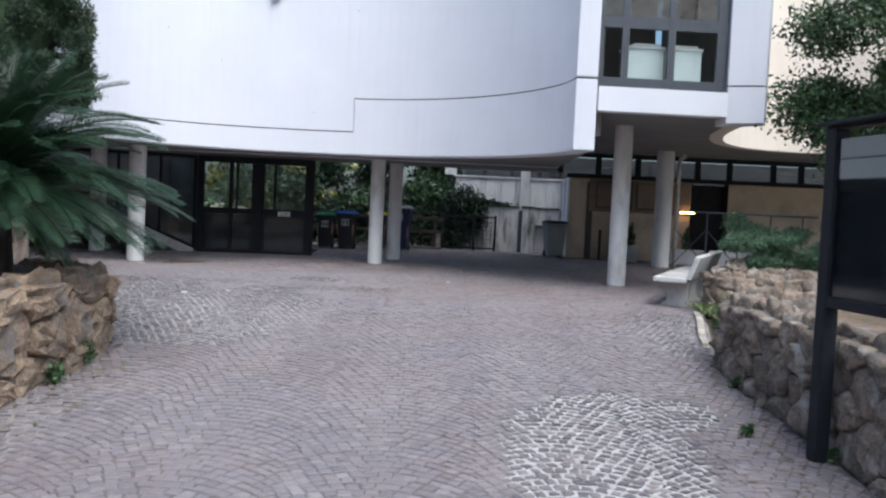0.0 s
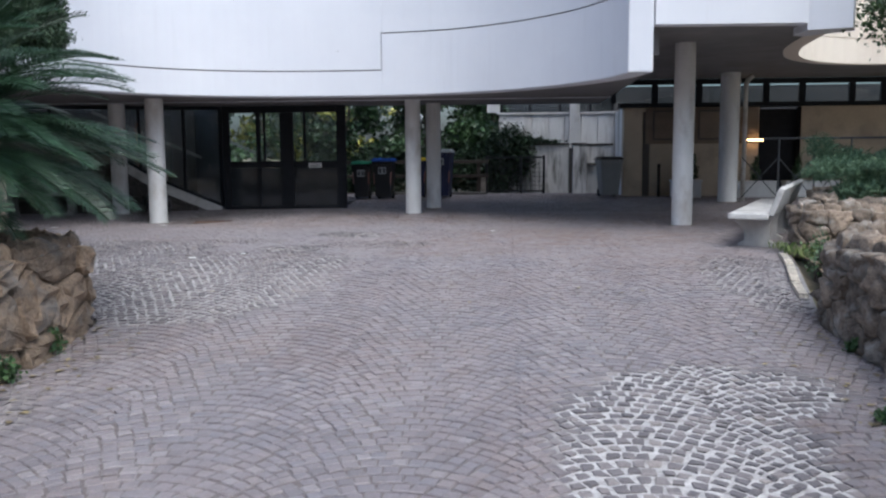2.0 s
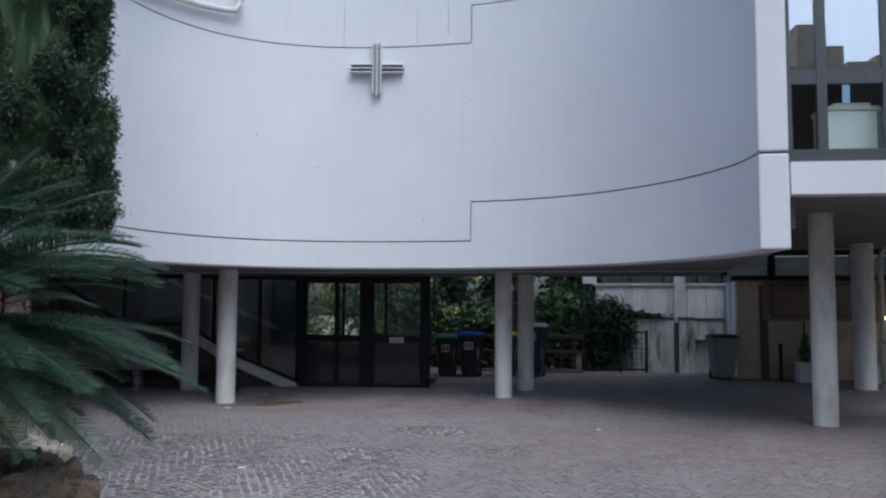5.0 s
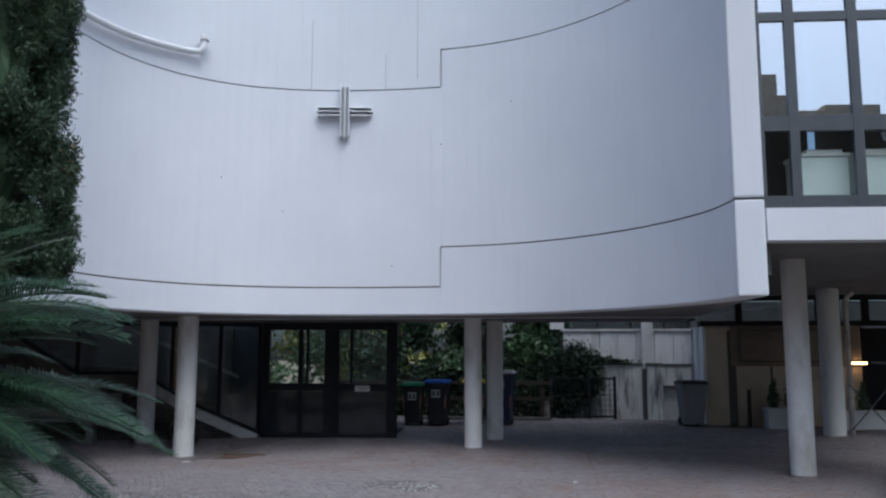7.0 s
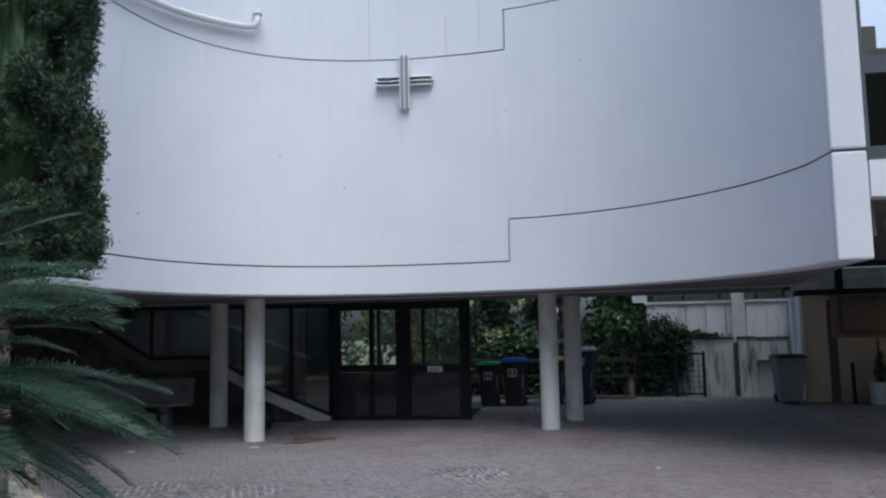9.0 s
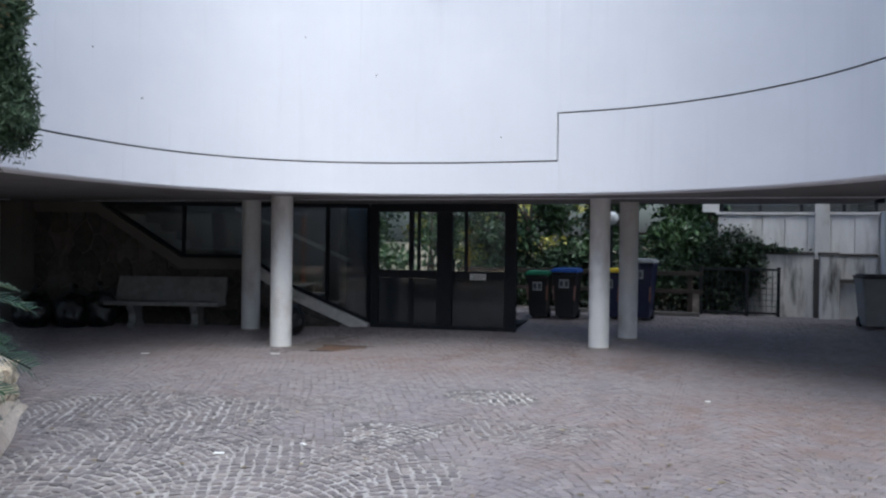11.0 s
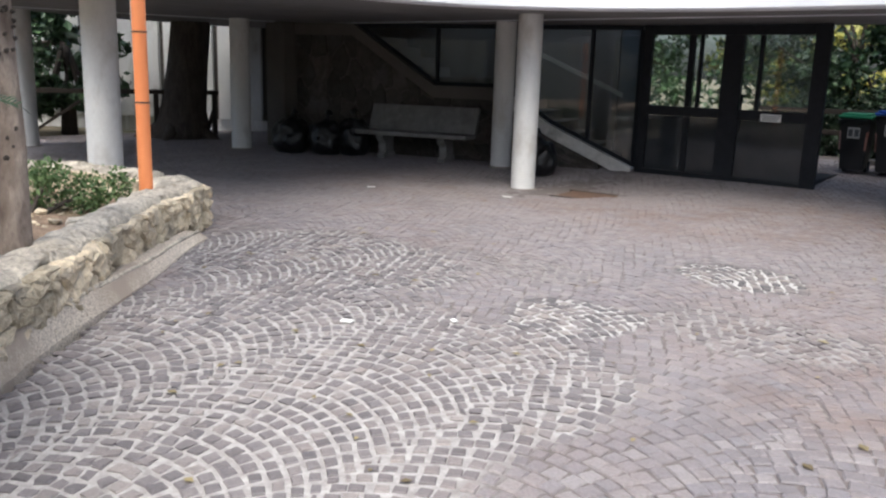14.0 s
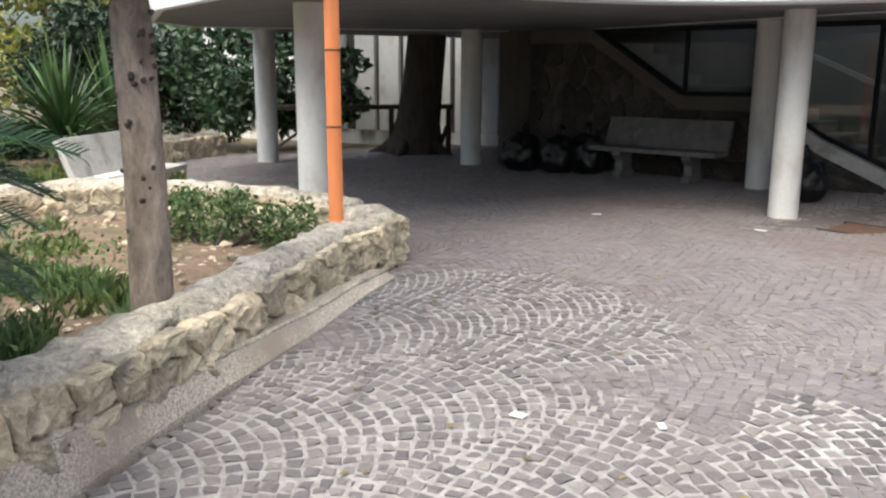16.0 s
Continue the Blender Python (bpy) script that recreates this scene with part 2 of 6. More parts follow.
# Darker copy of the bench concrete; carries the shade under the building.
M_SHADEDBENCH = surface("shaded_bench_concrete", (0.13, 0.126, 0.122), (0.22, 0.215, 0.21), 8.0, 0.8, 0.35, 90, (0.13, 0.125, 0.12), 3.0)
M_BROWN = surface("brown_plaster", (0.2, 0.155, 0.12), (0.29, 0.235, 0.185), 1.8, 0.85, 0.2, 30, (0.16, 0.125, 0.1), 1.1)
M_STREAKED = surface("black_streaked_concrete", (0.6, 0.59, 0.575), (0.82, 0.81, 0.79), 3.5, 0.9, 0.5, 40, (0.13, 0.125, 0.115), 1.4, stretch=(3.2, 3.2, 0.55))
M_RUSTIRON = surface("rusty_iron", (0.07, 0.042, 0.03), (0.15, 0.085, 0.055), 12.0, 0.8, 0.4, 60)
# White paint of the far curve with warm sunlight mixed into the colour.
M_SUNWARM = surface("sun_warmed_white", (0.74, 0.68, 0.6), (0.82, 0.76, 0.68), 0.8, 0.75, 0.12, 45, (0.7, 0.63, 0.55), 0.9)
# Dark plaster; also stands in for shade on steps, groove and slot.
M_DARKPLASTER = surface("dark_plaster_and_shade", (0.085, 0.077, 0.07), (0.13, 0.118, 0.107), 1.5, 0.85, 0.2)
M_SOIL = surface("bare_brown_soil", (0.13, 0.085, 0.058), (0.36, 0.26, 0.18), 9.0, 0.95, 1.0, 45, (0.14, 0.12, 0.065), 1.4, depth=0.05)
M_EARTH = surface("rough_earth", (0.16, 0.13, 0.085), (0.28, 0.23, 0.15), 3.0, 0.95, 0.6, 40, (0.1, 0.12, 0.05), 0.4, depth=0.03)
M_ORANGE = surface("orange_drain_pipe", (0.94, 0.3, 0.11), (0.98, 0.35, 0.14), 3.0, 0.45, 0.04)
M_WHITEPIPE = surface("white_plastic_pipe", (0.62, 0.63, 0.64), (0.72, 0.73, 0.74), 4.0, 0.5, 0.05)
M_CHROME = surface("brushed_steel", (0.7, 0.71, 0.73), (0.82, 0.83, 0.85), 20.0, 0.4, 0.05, metal=0.7)
M_BARK = surface("grey_flaking_bark", (0.12, 0.09, 0.075), (0.38, 0.315, 0.265), 12.0, 0.95, 1.0, 40, (0.1, 0.07, 0.055), 5.0, stretch=(1, 1, 0.45), depth=0.04)
M_DARKBARK = surface("dark_bark", (0.035, 0.028, 0.023), (0.085, 0.07, 0.06), 9.0, 0.95, 1.0, 30, stretch=(1, 1, 0.3), depth=0.05)
M_WOOD = surface("dark_stained_timber", (0.018, 0.013, 0.01), (0.042, 0.03, 0.022), 10.0, 0.7, 0.3, 60, stretch=(1, 1, 1))
M_BINBODY = surface("dark_grey_bin_plastic", (0.01, 0.011, 0.013), (0.018, 0.019, 0.022), 4.0, 0.45, 0.08)
M_BINGREY = surface("grey_bin_plastic", (0.16, 0.17, 0.18), (0.22, 0.23, 0.24), 4.0, 0.5, 0.08)
M_GREENLID = surface("green_lid_plastic", (0.02, 0.15, 0.08), (0.03, 0.2, 0.11), 4.0, 0.4, 0.05)
M_BLUELID = surface("blue_lid_plastic", (0.02, 0.07, 0.3), (0.03, 0.1, 0.38), 4.0, 0.4, 0.05)
M_BLUEBODY = surface("dark_blue_plastic", (0.008, 0.012, 0.045), (0.012, 0.018, 0.065), 4.0, 0.45, 0.05)
M_YELLOWLID = surface("yellow_lid_plastic", (0.6, 0.46, 0.03), (0.7, 0.55, 0.05), 4.0, 0.4, 0.05)
M_STICKER = surface("pale_sticker", (0.3, 0.31, 0.32), (0.4, 0.41, 0.42), 6.0, 0.5, 0.0)
M_REFLECT = surface("red_white_reflector", (0.2, 0.08, 0.065), (0.32, 0.2, 0.18), 14.0, 0.4, 0.0)
M_BAG = surface("black_bin_bag", (0.005, 0.005, 0.007), (0.011, 0.011, 0.014), 7.0, 0.3, 0.6, 25, depth=0.05)
M_PLANTER = surface("white_planter_plastic", (0.52, 0.53, 0.54), (0.64, 0.65, 0.66), 4.0, 0.6, 0.1)
M_PAPER = surface("white_litter", (0.7, 0.7, 0.69), (0.8, 0.8, 0.79), 9.0, 0.8, 0.2)
M_CYCAD = leaf("cycad_leaf", (0.011, 0.03, 0.017), (0.032, 0.072, 0.034), 0.42)
M_CYPRESS = leaf("cypress_leaf", (0.018, 0.04, 0.02), (0.058, 0.1, 0.05), 0.65)
M_WEED = leaf("soft_weed_leaf", (0.05, 0.1, 0.03), (0.14, 0.21, 0.08), 0.6)
# Lower door panes: near-black, opaque and glossy.
M_DARKGLASS = surface("opaque_lower_pane", (0.02, 0.025, 0.03), (0.032, 0.037, 0.043), 3.0, 0.06, 0.0)
M_DRY = leaf("dry_leaf", (0.12, 0.09, 0.045), (0.22, 0.18, 0.09), 0.7)
M_LEAF = leaf("broad_leaf", (0.025, 0.055, 0.022), (0.075, 0.14, 0.05), 0.4)
M_DEEP = leaf("dark_shrub_leaf", (0.015, 0.036, 0.016), (0.045, 0.09, 0.035), 0.45)
M_HEDGE = leaf("dark_hedge_leaf", (0.01, 0.024, 0.012), (0.03, 0.06, 0.026), 0.5)
M_JUNIPER = leaf("juniper_needles", (0.035, 0.085, 0.05), (0.13, 0.21, 0.115), 0.6)
M_GRASS = leaf("grass_blade", (0.05, 0.085, 0.02), (0.14, 0.17, 0.05), 0.6)
# Bright yellow-green: sunshine on the far trees is put into the leaf colour.
M_SUNLEAF = leaf("sunlit_leaf", (0.12, 0.15, 0.025), (0.42, 0.4, 0.1), 0.5)
M_YUCCA = leaf("yucca_blade", (0.03, 0.07, 0.025), (0.1, 0.17, 0.06), 0.45)

for dark in (M_BLACK,):
    dark.node_tree.nodes["Principled BSDF"].inputs["Specular IOR Level"].default_value = 0.15
m_lamp, t_lamp, p_lamp = nodes_of("lit_tube")
p_lamp.inputs["Emission Color"].default_value = (1.0, 0.52, 0.2, 1)
p_lamp.inputs["Emission Strength"].default_value = 9.0
M_LIT = m_lamp


# ---- mesh helpers ----
def part(name, bm, material, parent=None, label="", smooth=False):
    me = bpy.data.meshes.new(name)
    bmesh.ops.recalc_face_normals(bm, faces=bm.faces[:])
    bm.to_mesh(me)
    bm.free()
    if smooth:
        me.shade_smooth()
    me.materials.append(material)
    ob = new(name, me)
    ob.parent = parent
    return tagged(ob, label)


def mesh_of(name, verts, faces, material, parent=None, smooth=False):
    me = bpy.data.meshes.new(name)
    me.from_pydata(verts, [], faces)
    if smooth:
        me.shade_smooth()
    me.materials.append(material)
    ob = new(name, me)
    ob.parent = parent
    return ob


def thing(name, label, category, at=(0, 0, 0), rz=0.0, group="", kind=""):
    ob = new(name)
    ob.matrix_basis = pose(*at, 0, 0, rz)
    return tagged(ob, label, category, group, kind)


def box(x0, x1, y0, y1, z0, z1, bevel=0.0, bm=None):
    bm = bm or bmesh.new()
    r = bmesh.ops.create_cube(bm, size=1.0, matrix=Matrix.LocRotScale(((x0 + x1) / 2, (y0 + y1) / 2, (z0 + z1) / 2), None, (x1 - x0, y1 - y0, z1 - z0)))
    if bevel:
        edges = list({e for v in r["verts"] for e in v.link_edges})
        bmesh.ops.bevel(bm, geom=edges, offset=bevel, segments=2, affect="EDGES", profile=0.6)
    return bm


def beam(a, b, wide, tall, bm=None):
    """A bar of rectangular section from a to b."""
    bm = bm or bmesh.new()
    a, b = Vector(a), Vector(b)
    d = b - a
    m = Matrix.Translation((a + b) / 2) @ d.to_track_quat("Y", "Z").to_matrix().to_4x4() @ Matrix.Diagonal((wide, d.length, tall, 1))
    bmesh.ops.create_cube(bm, size=1.0, matrix=m)
    return bm


def tube(points, radii, seg=12, bm=None, caps=True):
    """A round tube through points, with a radius at each."""
    bm = bm or bmesh.new()
    points = [Vector(p) for p in points]
    rings = []
    for i, (p, r) in enumerate(zip(points, radii)):
        d = (points[min(i + 1, len(points) - 1)] - points[max(i - 1, 0)]).normalized()
        q = d.to_track_quat("Z", "X")
        rings.append([bm.verts.new(p + q @ Vector((r * math.cos(2 * math.pi * k / seg), r * math.sin(2 * math.pi * k / seg), 0))) for k in range(seg)])
    for r0, r1 in zip(rings, rings[1:]):
        for k in range(seg):
            bm.faces.new((r0[k], r0[(k + 1) % seg], r1[(k + 1) % seg], r1[k]))
    if caps:
        bm.faces.new(rings[0][::-1])
        bm.faces.new(rings[-1])
    return bm


def prism(poly, z0, z1, bm=None):
    bm = bm or bmesh.new()
    low = [bm.verts.new((x, y, z0)) for x, y in poly]
    high = [bm.verts.new((x, y, z1)) for x, y in poly]
    bm.faces.new(low[::-1])
    bm.faces.new(high)
    for i in range(len(poly)):
        j = (i + 1) % len(poly)
        bm.faces.new((low[i], low[j], high[j], high[i]))
    return bm


def smooth_path(points, step=0.15):
    """Catmull-Rom through plan points, resampled evenly."""
    pts = [Vector(p) for p in points]
    ext = [2 * pts[0] - pts[1], *pts, 2 * pts[-1] - pts[-2]]
    fine = []
    for a, b, c, d in zip(ext, ext[1:], ext[2:], ext[3:]):
        for k in range(24):
            u = k / 24
            fine.append(0.5 * (2 * b + (c - a) * u + (2 * a - 5 * b + 4 * c - d) * u * u + (3 * b - a - 3 * c + d) * u ** 3))
    fine.append(pts[-1])
    run = np.concatenate([[0], np.cumsum([(q - p).length for p, q in zip(fine, fine[1:])])])
    n = max(2, int(run[-1] / step) + 1)
    want = np.linspace(0, run[-1], n)
    xs, ys = [np.interp(want, run, [p[i] for p in fine]) for i in (0, 1)]
    return list(zip(xs.tolist(), ys.tolist()))


def offset_path(path, d):
    """The path moved d metres to its right."""
    out = []
    for i, (x, y) in enumerate(path):
        a, b = path[max(i - 1, 0)], path[min(i + 1, len(path) - 1)]
        tx, ty = b[0] - a[0], b[1] - a[1]
        n = math.hypot(tx, ty)
        out.append((x + d * ty / n, y - d * tx / n))
    return out


def ground_z(x, y):
    """The yard: level under the building, falling towards the entrance, rising a little at the back."""
    lift = 0.06 * math.exp(-((x + 3.7) ** 2 / 0.9 + (y - 8.7) ** 2 / 1.6))
    if y < 10.6:
        d = 10.6 - y
        ease = d * d / 2.4 if d < 1.2 else d - 0.6
        return lift - 0.083 * ease + 0.0009 * min(ease, 14) ** 2 if d < 18 else -0.083 * 17.4 + 0.176
    dip = 0.11 * math.exp(-((x + 5.7) ** 2 + (y - 16.7) ** 2) / 2.6)
    return min(0.18, max(0.0, 0.06 * (y - 18.0))) - dip


def leaves(name, blobs, count, size, material, parent, seed=1, long=1.8, hollow=0.35, ragged=0.18):
    """Many small folded leaves in and around ellipsoids (x, y, z, rx, ry, rz)."""
    rng = np.random.default_rng(seed)
    vol = np.array([b[3] * b[4] * b[5] for b in blobs]) ** 0.7
    pick = rng.choice(len(blobs), count, p=vol / vol.sum())
    b = np.array(blobs)[pick]
    d = rng.normal(size=(count, 3))
    d /= np.linalg.norm(d, axis=1)[:, None]
    r = (hollow + (1 - hollow) * rng.random(count) ** 0.6) * (1 + ragged * rng.normal(size=count))
    c = b[:, :3] + d * r[:, None] * b[:, 3:]
    ax = rng.normal(size=(count, 3)) + d * 0.8
    ax /= np.linalg.norm(ax, axis=1)[:, None]
    sd = np.cross(ax, rng.normal(size=(count, 3)))
    sd /= np.linalg.norm(sd, axis=1)[:, None]
    up = np.cross(ax, sd)
    s = size * (0.6 + 0.8 * rng.random(count))[:, None]
    v = np.stack([c - ax * s * long / 2, c + sd * s / 2 + up * s * 0.15, c + ax * s * long / 2, c - sd * s / 2 + up * s * 0.15], 1).reshape(-1, 3)
    f = np.arange(count * 4).reshape(-1, 4)
    return mesh_of(name, v.tolist(), f.tolist(), material, parent)


def cells(width, height, size, rng, flat=1.25):
    """Irregular stones that fill a strip: convex cells round scattered seeds."""
    seeds, tries = [], 0
    want = int(width * height / (size * size * flat) * 60) + 60
    while tries < want:
        tries += 1
        x, z, r = rng.uniform(-0.02, width + 0.02), rng.uniform(0, height), size * rng.choice((0.55, 0.7, 0.9, 1.05, 1.15))
        if all(((x - q[0]) / flat) ** 2 + (z - q[1]) ** 2 > ((r + q[2]) / 2) ** 2 for q in seeds):
            seeds.append((x, z, r))
    out = []
    for a in seeds:
        poly = [(0, 0), (width, 0), (width, height), (0, height)]
        for b in seeds:
            if b is a or abs(b[0] - a[0]) > 3 * size * flat or abs(b[1] - a[1]) > 3 * size:
                continue
            mx, mz, dx, dz = (a[0] + b[0]) / 2, (a[1] + b[1]) / 2, b[0] - a[0], b[1] - a[1]
            side = [(x - mx) * dx + (z - mz) * dz for x, z in poly]
            cut = []
            for k, (x, z) in enumerate(poly):
                x2, z2 = poly[(k + 1) % len(poly)]
                s1, s2 = side[k], side[(k + 1) % len(poly)]
                if s1 <= 0:
                    cut.append((x, z))
                if (s1 < 0 < s2) or (s2 < 0 < s1):
                    u = s1 / (s1 - s2)
                    cut.append((x + u * (x2 - x), z + u * (z2 - z)))
            poly = cut
            if len(poly) < 3:
                break
        if len(poly) >= 3:
            out.append(poly)
    return out


def rubble_wall(name, points, low, high, thick, size, stone, mortar, label, seed, proud=0.035, cap=True, piece="stone", step=0.07, both=False, flush=0.0, rough=0.03, crown=0.04, topped=0.0, worn=False):
    """A rubble wall whose seen face runs along the points, with its body to the left of the way. low, high: functions of x, y."""
    rng = random.Random(seed)
    path = smooth_path(points, step)
    back = offset_path(path, -thick)
    run = [0.0]
    for p, q in zip(path, path[1:]):
        run.append(run[-1] + math.hypot(q[0] - p[0], q[1] - p[1]))
    total = run[-1]
    wall = tagged(new(name), label, "stone wall", kind="structure")
    bm = bmesh.new()
    rows = []
    for (x, y), (bx, by) in zip(path, back):
        zl, zh = low(x, y), high(x, y)
        nx, ny = (x - bx) / thick, (y - by) / thick
        ring = []
        for k in range(8):
            z = zl - 0.15 + (zh - 0.03 - zl + 0.15) * k / 7
            o = flush + rough * noise.noise(Vector((x * 5 + seed, y * 5, z * 7))) + (0.6 * rough * noise.noise(Vector((x * 14, y * 14 + seed, z * 16)))) - (0.012 if k == 7 else 0.0)
            ring.append((x + nx * o, y + ny * o, z))
        for k in (0.12, 0.3, 0.5, 0.7, 0.88):
            px, py = x + (bx - x) * k, y + (by - y) * k
            ring.append((px, py, zh + crown * math.sin(math.pi * k) + 0.04 * noise.noise(Vector((px * 3.5, py * 3.5, seed))) + (0.012 + 0.4 * rough) * noise.noise(Vector((px * 9, py * 9, seed)))))
        ring += [(bx, by, zh - 0.05), (bx, by, zl - 0.15)]
        rows.append([bm.verts.new(v) for v in ring])
    for a, b in zip(rows, rows[1:]):
        for k in range(len(a)):
            bm.faces.new((a[k], a[(k + 1) % len(a)], b[(k + 1) % len(a)], b[k]))
    bm.faces.new(rows[0])
    bm.faces.new(rows[-1][::-1])
    part("wall_core", bm, mortar, wall, smooth=True)

    def at(s, u, out, pth):
        s = min(max(s, 0.0), total)
        k = min(max(int(np.searchsorted(run, s)) - 1, 0), len(pth) - 2)
        f = (s - run[k]) / max(run[k + 1] - run[k], 1e-6)
        a, b = pth[k], pth[k + 1]
        x, y = a[0] + f * (b[0] - a[0]), a[1] + f * (b[1] - a[1])
        tx, ty = b[0] - a[0], b[1] - a[1]
        n = math.hypot(tx, ty)
        zl, zh = low(x, y), high(x, y)
        return (x + out * ty / n, y - out * tx / n, zl - 0.03 + min(u, 1.0) * (zh - zl + 0.015))

    mean = sum(high(*p) - low(*p) for p in path) / len(path)
    def on_top(s, u, out, pth):
        x, y, z = at(s, 1.0, -0.02 - u * (thick - 0.06), pth)
        return (x, y, high(x, y) + out - 0.005)

    sides = [(path, 1)] + ([(back, -1)] if both else [])
    runs = [(pth, sign, at, mean, size) for pth, sign in sides] + ([(path, 1, on_top, thick, topped)] if topped else [])
    for pth, sign, put, mean, grain in runs:
        for poly in cells(total, mean, grain, rng):
            cx, cz = sum(p[0] for p in poly) / len(poly), sum(p[1] for p in poly) / len(poly)
            d = proud * rng.uniform(0.5, 1.3)
            bm = bmesh.new()
            rings = []
            loop = []
            for k, (x, z) in enumerate(poly):
                x2, z2 = poly[(k + 1) % len(poly)]
                for f in (0.12, 0.5, 0.88):
                    j = 0.008 if f != 0.5 else 0.016
                    loop.append((x + f * (x2 - x) + rng.uniform(-j, j), z + f * (z2 - z) + rng.uniform(-j, j)))
            for shrink, out in ((0.985, -0.03), (0.95, d * 0.6), (0.84, d * 0.95), (0.45, d)):
                ring = []
                for x, z in loop:
                    px, pz = cx + (x - cx) * shrink, cz + (z - cz) * shrink
                    o = out + ((noise.noise(Vector((px * 11, pz * 11, seed))) * 1.0 + rng.uniform(-1, 1) * (0.05 if worn else 0.15)) * d if out > 0 else 0)
                    ring.append(bm.verts.new(put(px, pz / mean, sign * o, pth)))
                rings.append(ring)
            for r0, r1 in zip(rings, rings[1:]):
                for k in range(len(r0)):
                    j = (k + 1) % len(r0)
                    bm.faces.new((r0[k], r0[j], r1[j], r1[k]))
            mid = bm.verts.new(put(cx, cz / mean, sign * d, pth))
            for k in range(len(rings[-1])):
                bm.faces.new((rings[-1][k], rings[-1][(k + 1) % len(rings[-1])], mid))
            part(piece, bm, stone, wall, smooth=worn)
    return wall


# ---- ground ----
def ground_sheet():
    def axis(near0, near1, step):
        mid = np.arange(near0, near1 + 0.01, step)
        return np.concatenate([[-900, -300, -120, -60, -35], mid[mid > -34], [40, 70, 130, 300, 900]])
    xs, ys = axis(-24, 24, 1.0), axis(-20, 34, 0.6)
    verts = [(float(x), float(y), ground_z(x, y) - 0.07) for y in ys for x in xs]
    n = len(xs)
    faces = [(j * n + i, j * n + i + 1, (j + 1) * n + i + 1, (j + 1) * n + i) for j in range(len(ys) - 1) for i in range(n - 1)]
    tagged(mesh_of("ground", verts, faces, M_EARTH, smooth=True), "brown earth with patches of thin grass", "ground", kind="structure")


ground_sheet()

KERB_LINE = [(-2.75, 7.55), (-3.1, 7.97), (-3.82, 8.97), (-4.75, 9.95), (-5.35, 10.6), (-5.85, 11.2)]


def left_edge(y):
    pts = [(-2.75, -4.0)] + KERB_LINE
    if y > 11.25:
        return -15.5
    return float(np.interp(y, [p[1] for p in pts], [p[0] for p in pts]))


def right_edge(y):
    return float(np.interp(y, [-4, 7.7, 8.3, 10.6, 11.5, 12.7, 13.6, 14.0, 23], [3.15, 2.95, 3.1, 3.65, 4.2, 4.75, 5.05, 9.5, 9.5]))


def top_edge(x):
    return 20.6 if x > 3.2 else (23.0 if x > -0.6 else 22.0)


def paving_bed():
    verts, faces = [], []
    ys = np.arange(-4, 23.01, 0.2)
    for y in ys:
        l, r = left_edge(y), right_edge(y)
        for k in range(25):
            x = l + (r - l) * k / 24
            verts.append((x, float(y), ground_z(x, y) - 0.007))
    for j in range(len(ys) - 1):
        for i in range(24):
            a = j * 25 + i
            faces.append((a, a + 1, a + 26, a + 25))
    return tagged(mesh_of("pavement", verts, faces, M_JOINT, smooth=True), "fan-laid grey porphyry sett paving with patches of white grout", "paving", kind="structure")


PAVEMENT = paving_bed()

# ---- upper building: concave white fascia on columns ----
BOTTOM, TOP = 2.2, 8.6
ARC = smooth_path([(-6.02, 10.7), (-6.28, 11.7), (-6.36, 12.9), (-6.2, 14.1), (-5.65, 15.1), (-4.7, 15.8), (-3.4, 16.15), (-1.79, 16.17), (-0.5, 15.88),
                   (0.55, 15.25), (1.4, 14.35), (1.92, 13.4), (2.11, 12.62)], 0.2)
SPLIT = min(range(len(ARC)), key=lambda i: math.hypot(ARC[i][0] + 1.79, ARC[i][1] - 16.17))


def fascia_sheet(path, grooves, parent):
    """Thin curved face with recessed grooves at the heights given."""
    rec = offset_path(path, -0.03)
    levels = [(BOTTOM + 0.02, 1)]
    for g in grooves:
        levels += [(g - 0.011, 1), (g - 0.011, 0), (g + 0.011, 0), (g + 0.011, 1)]
    levels.append((TOP, 1))
    bm = bmesh.new()
    rows = [[bm.verts.new((*(path if out else rec)[i], z)) for i in range(len(path))] for z, out in levels]
    for (z0, o0), (z1, o1), a, b in zip(levels, levels[1:], rows, rows[1:]):
        if o0 or o1:
            for k in range(len(path) - 1):
                bm.faces.new((a[k], a[k + 1], b[k + 1], b[k]))
    return bm


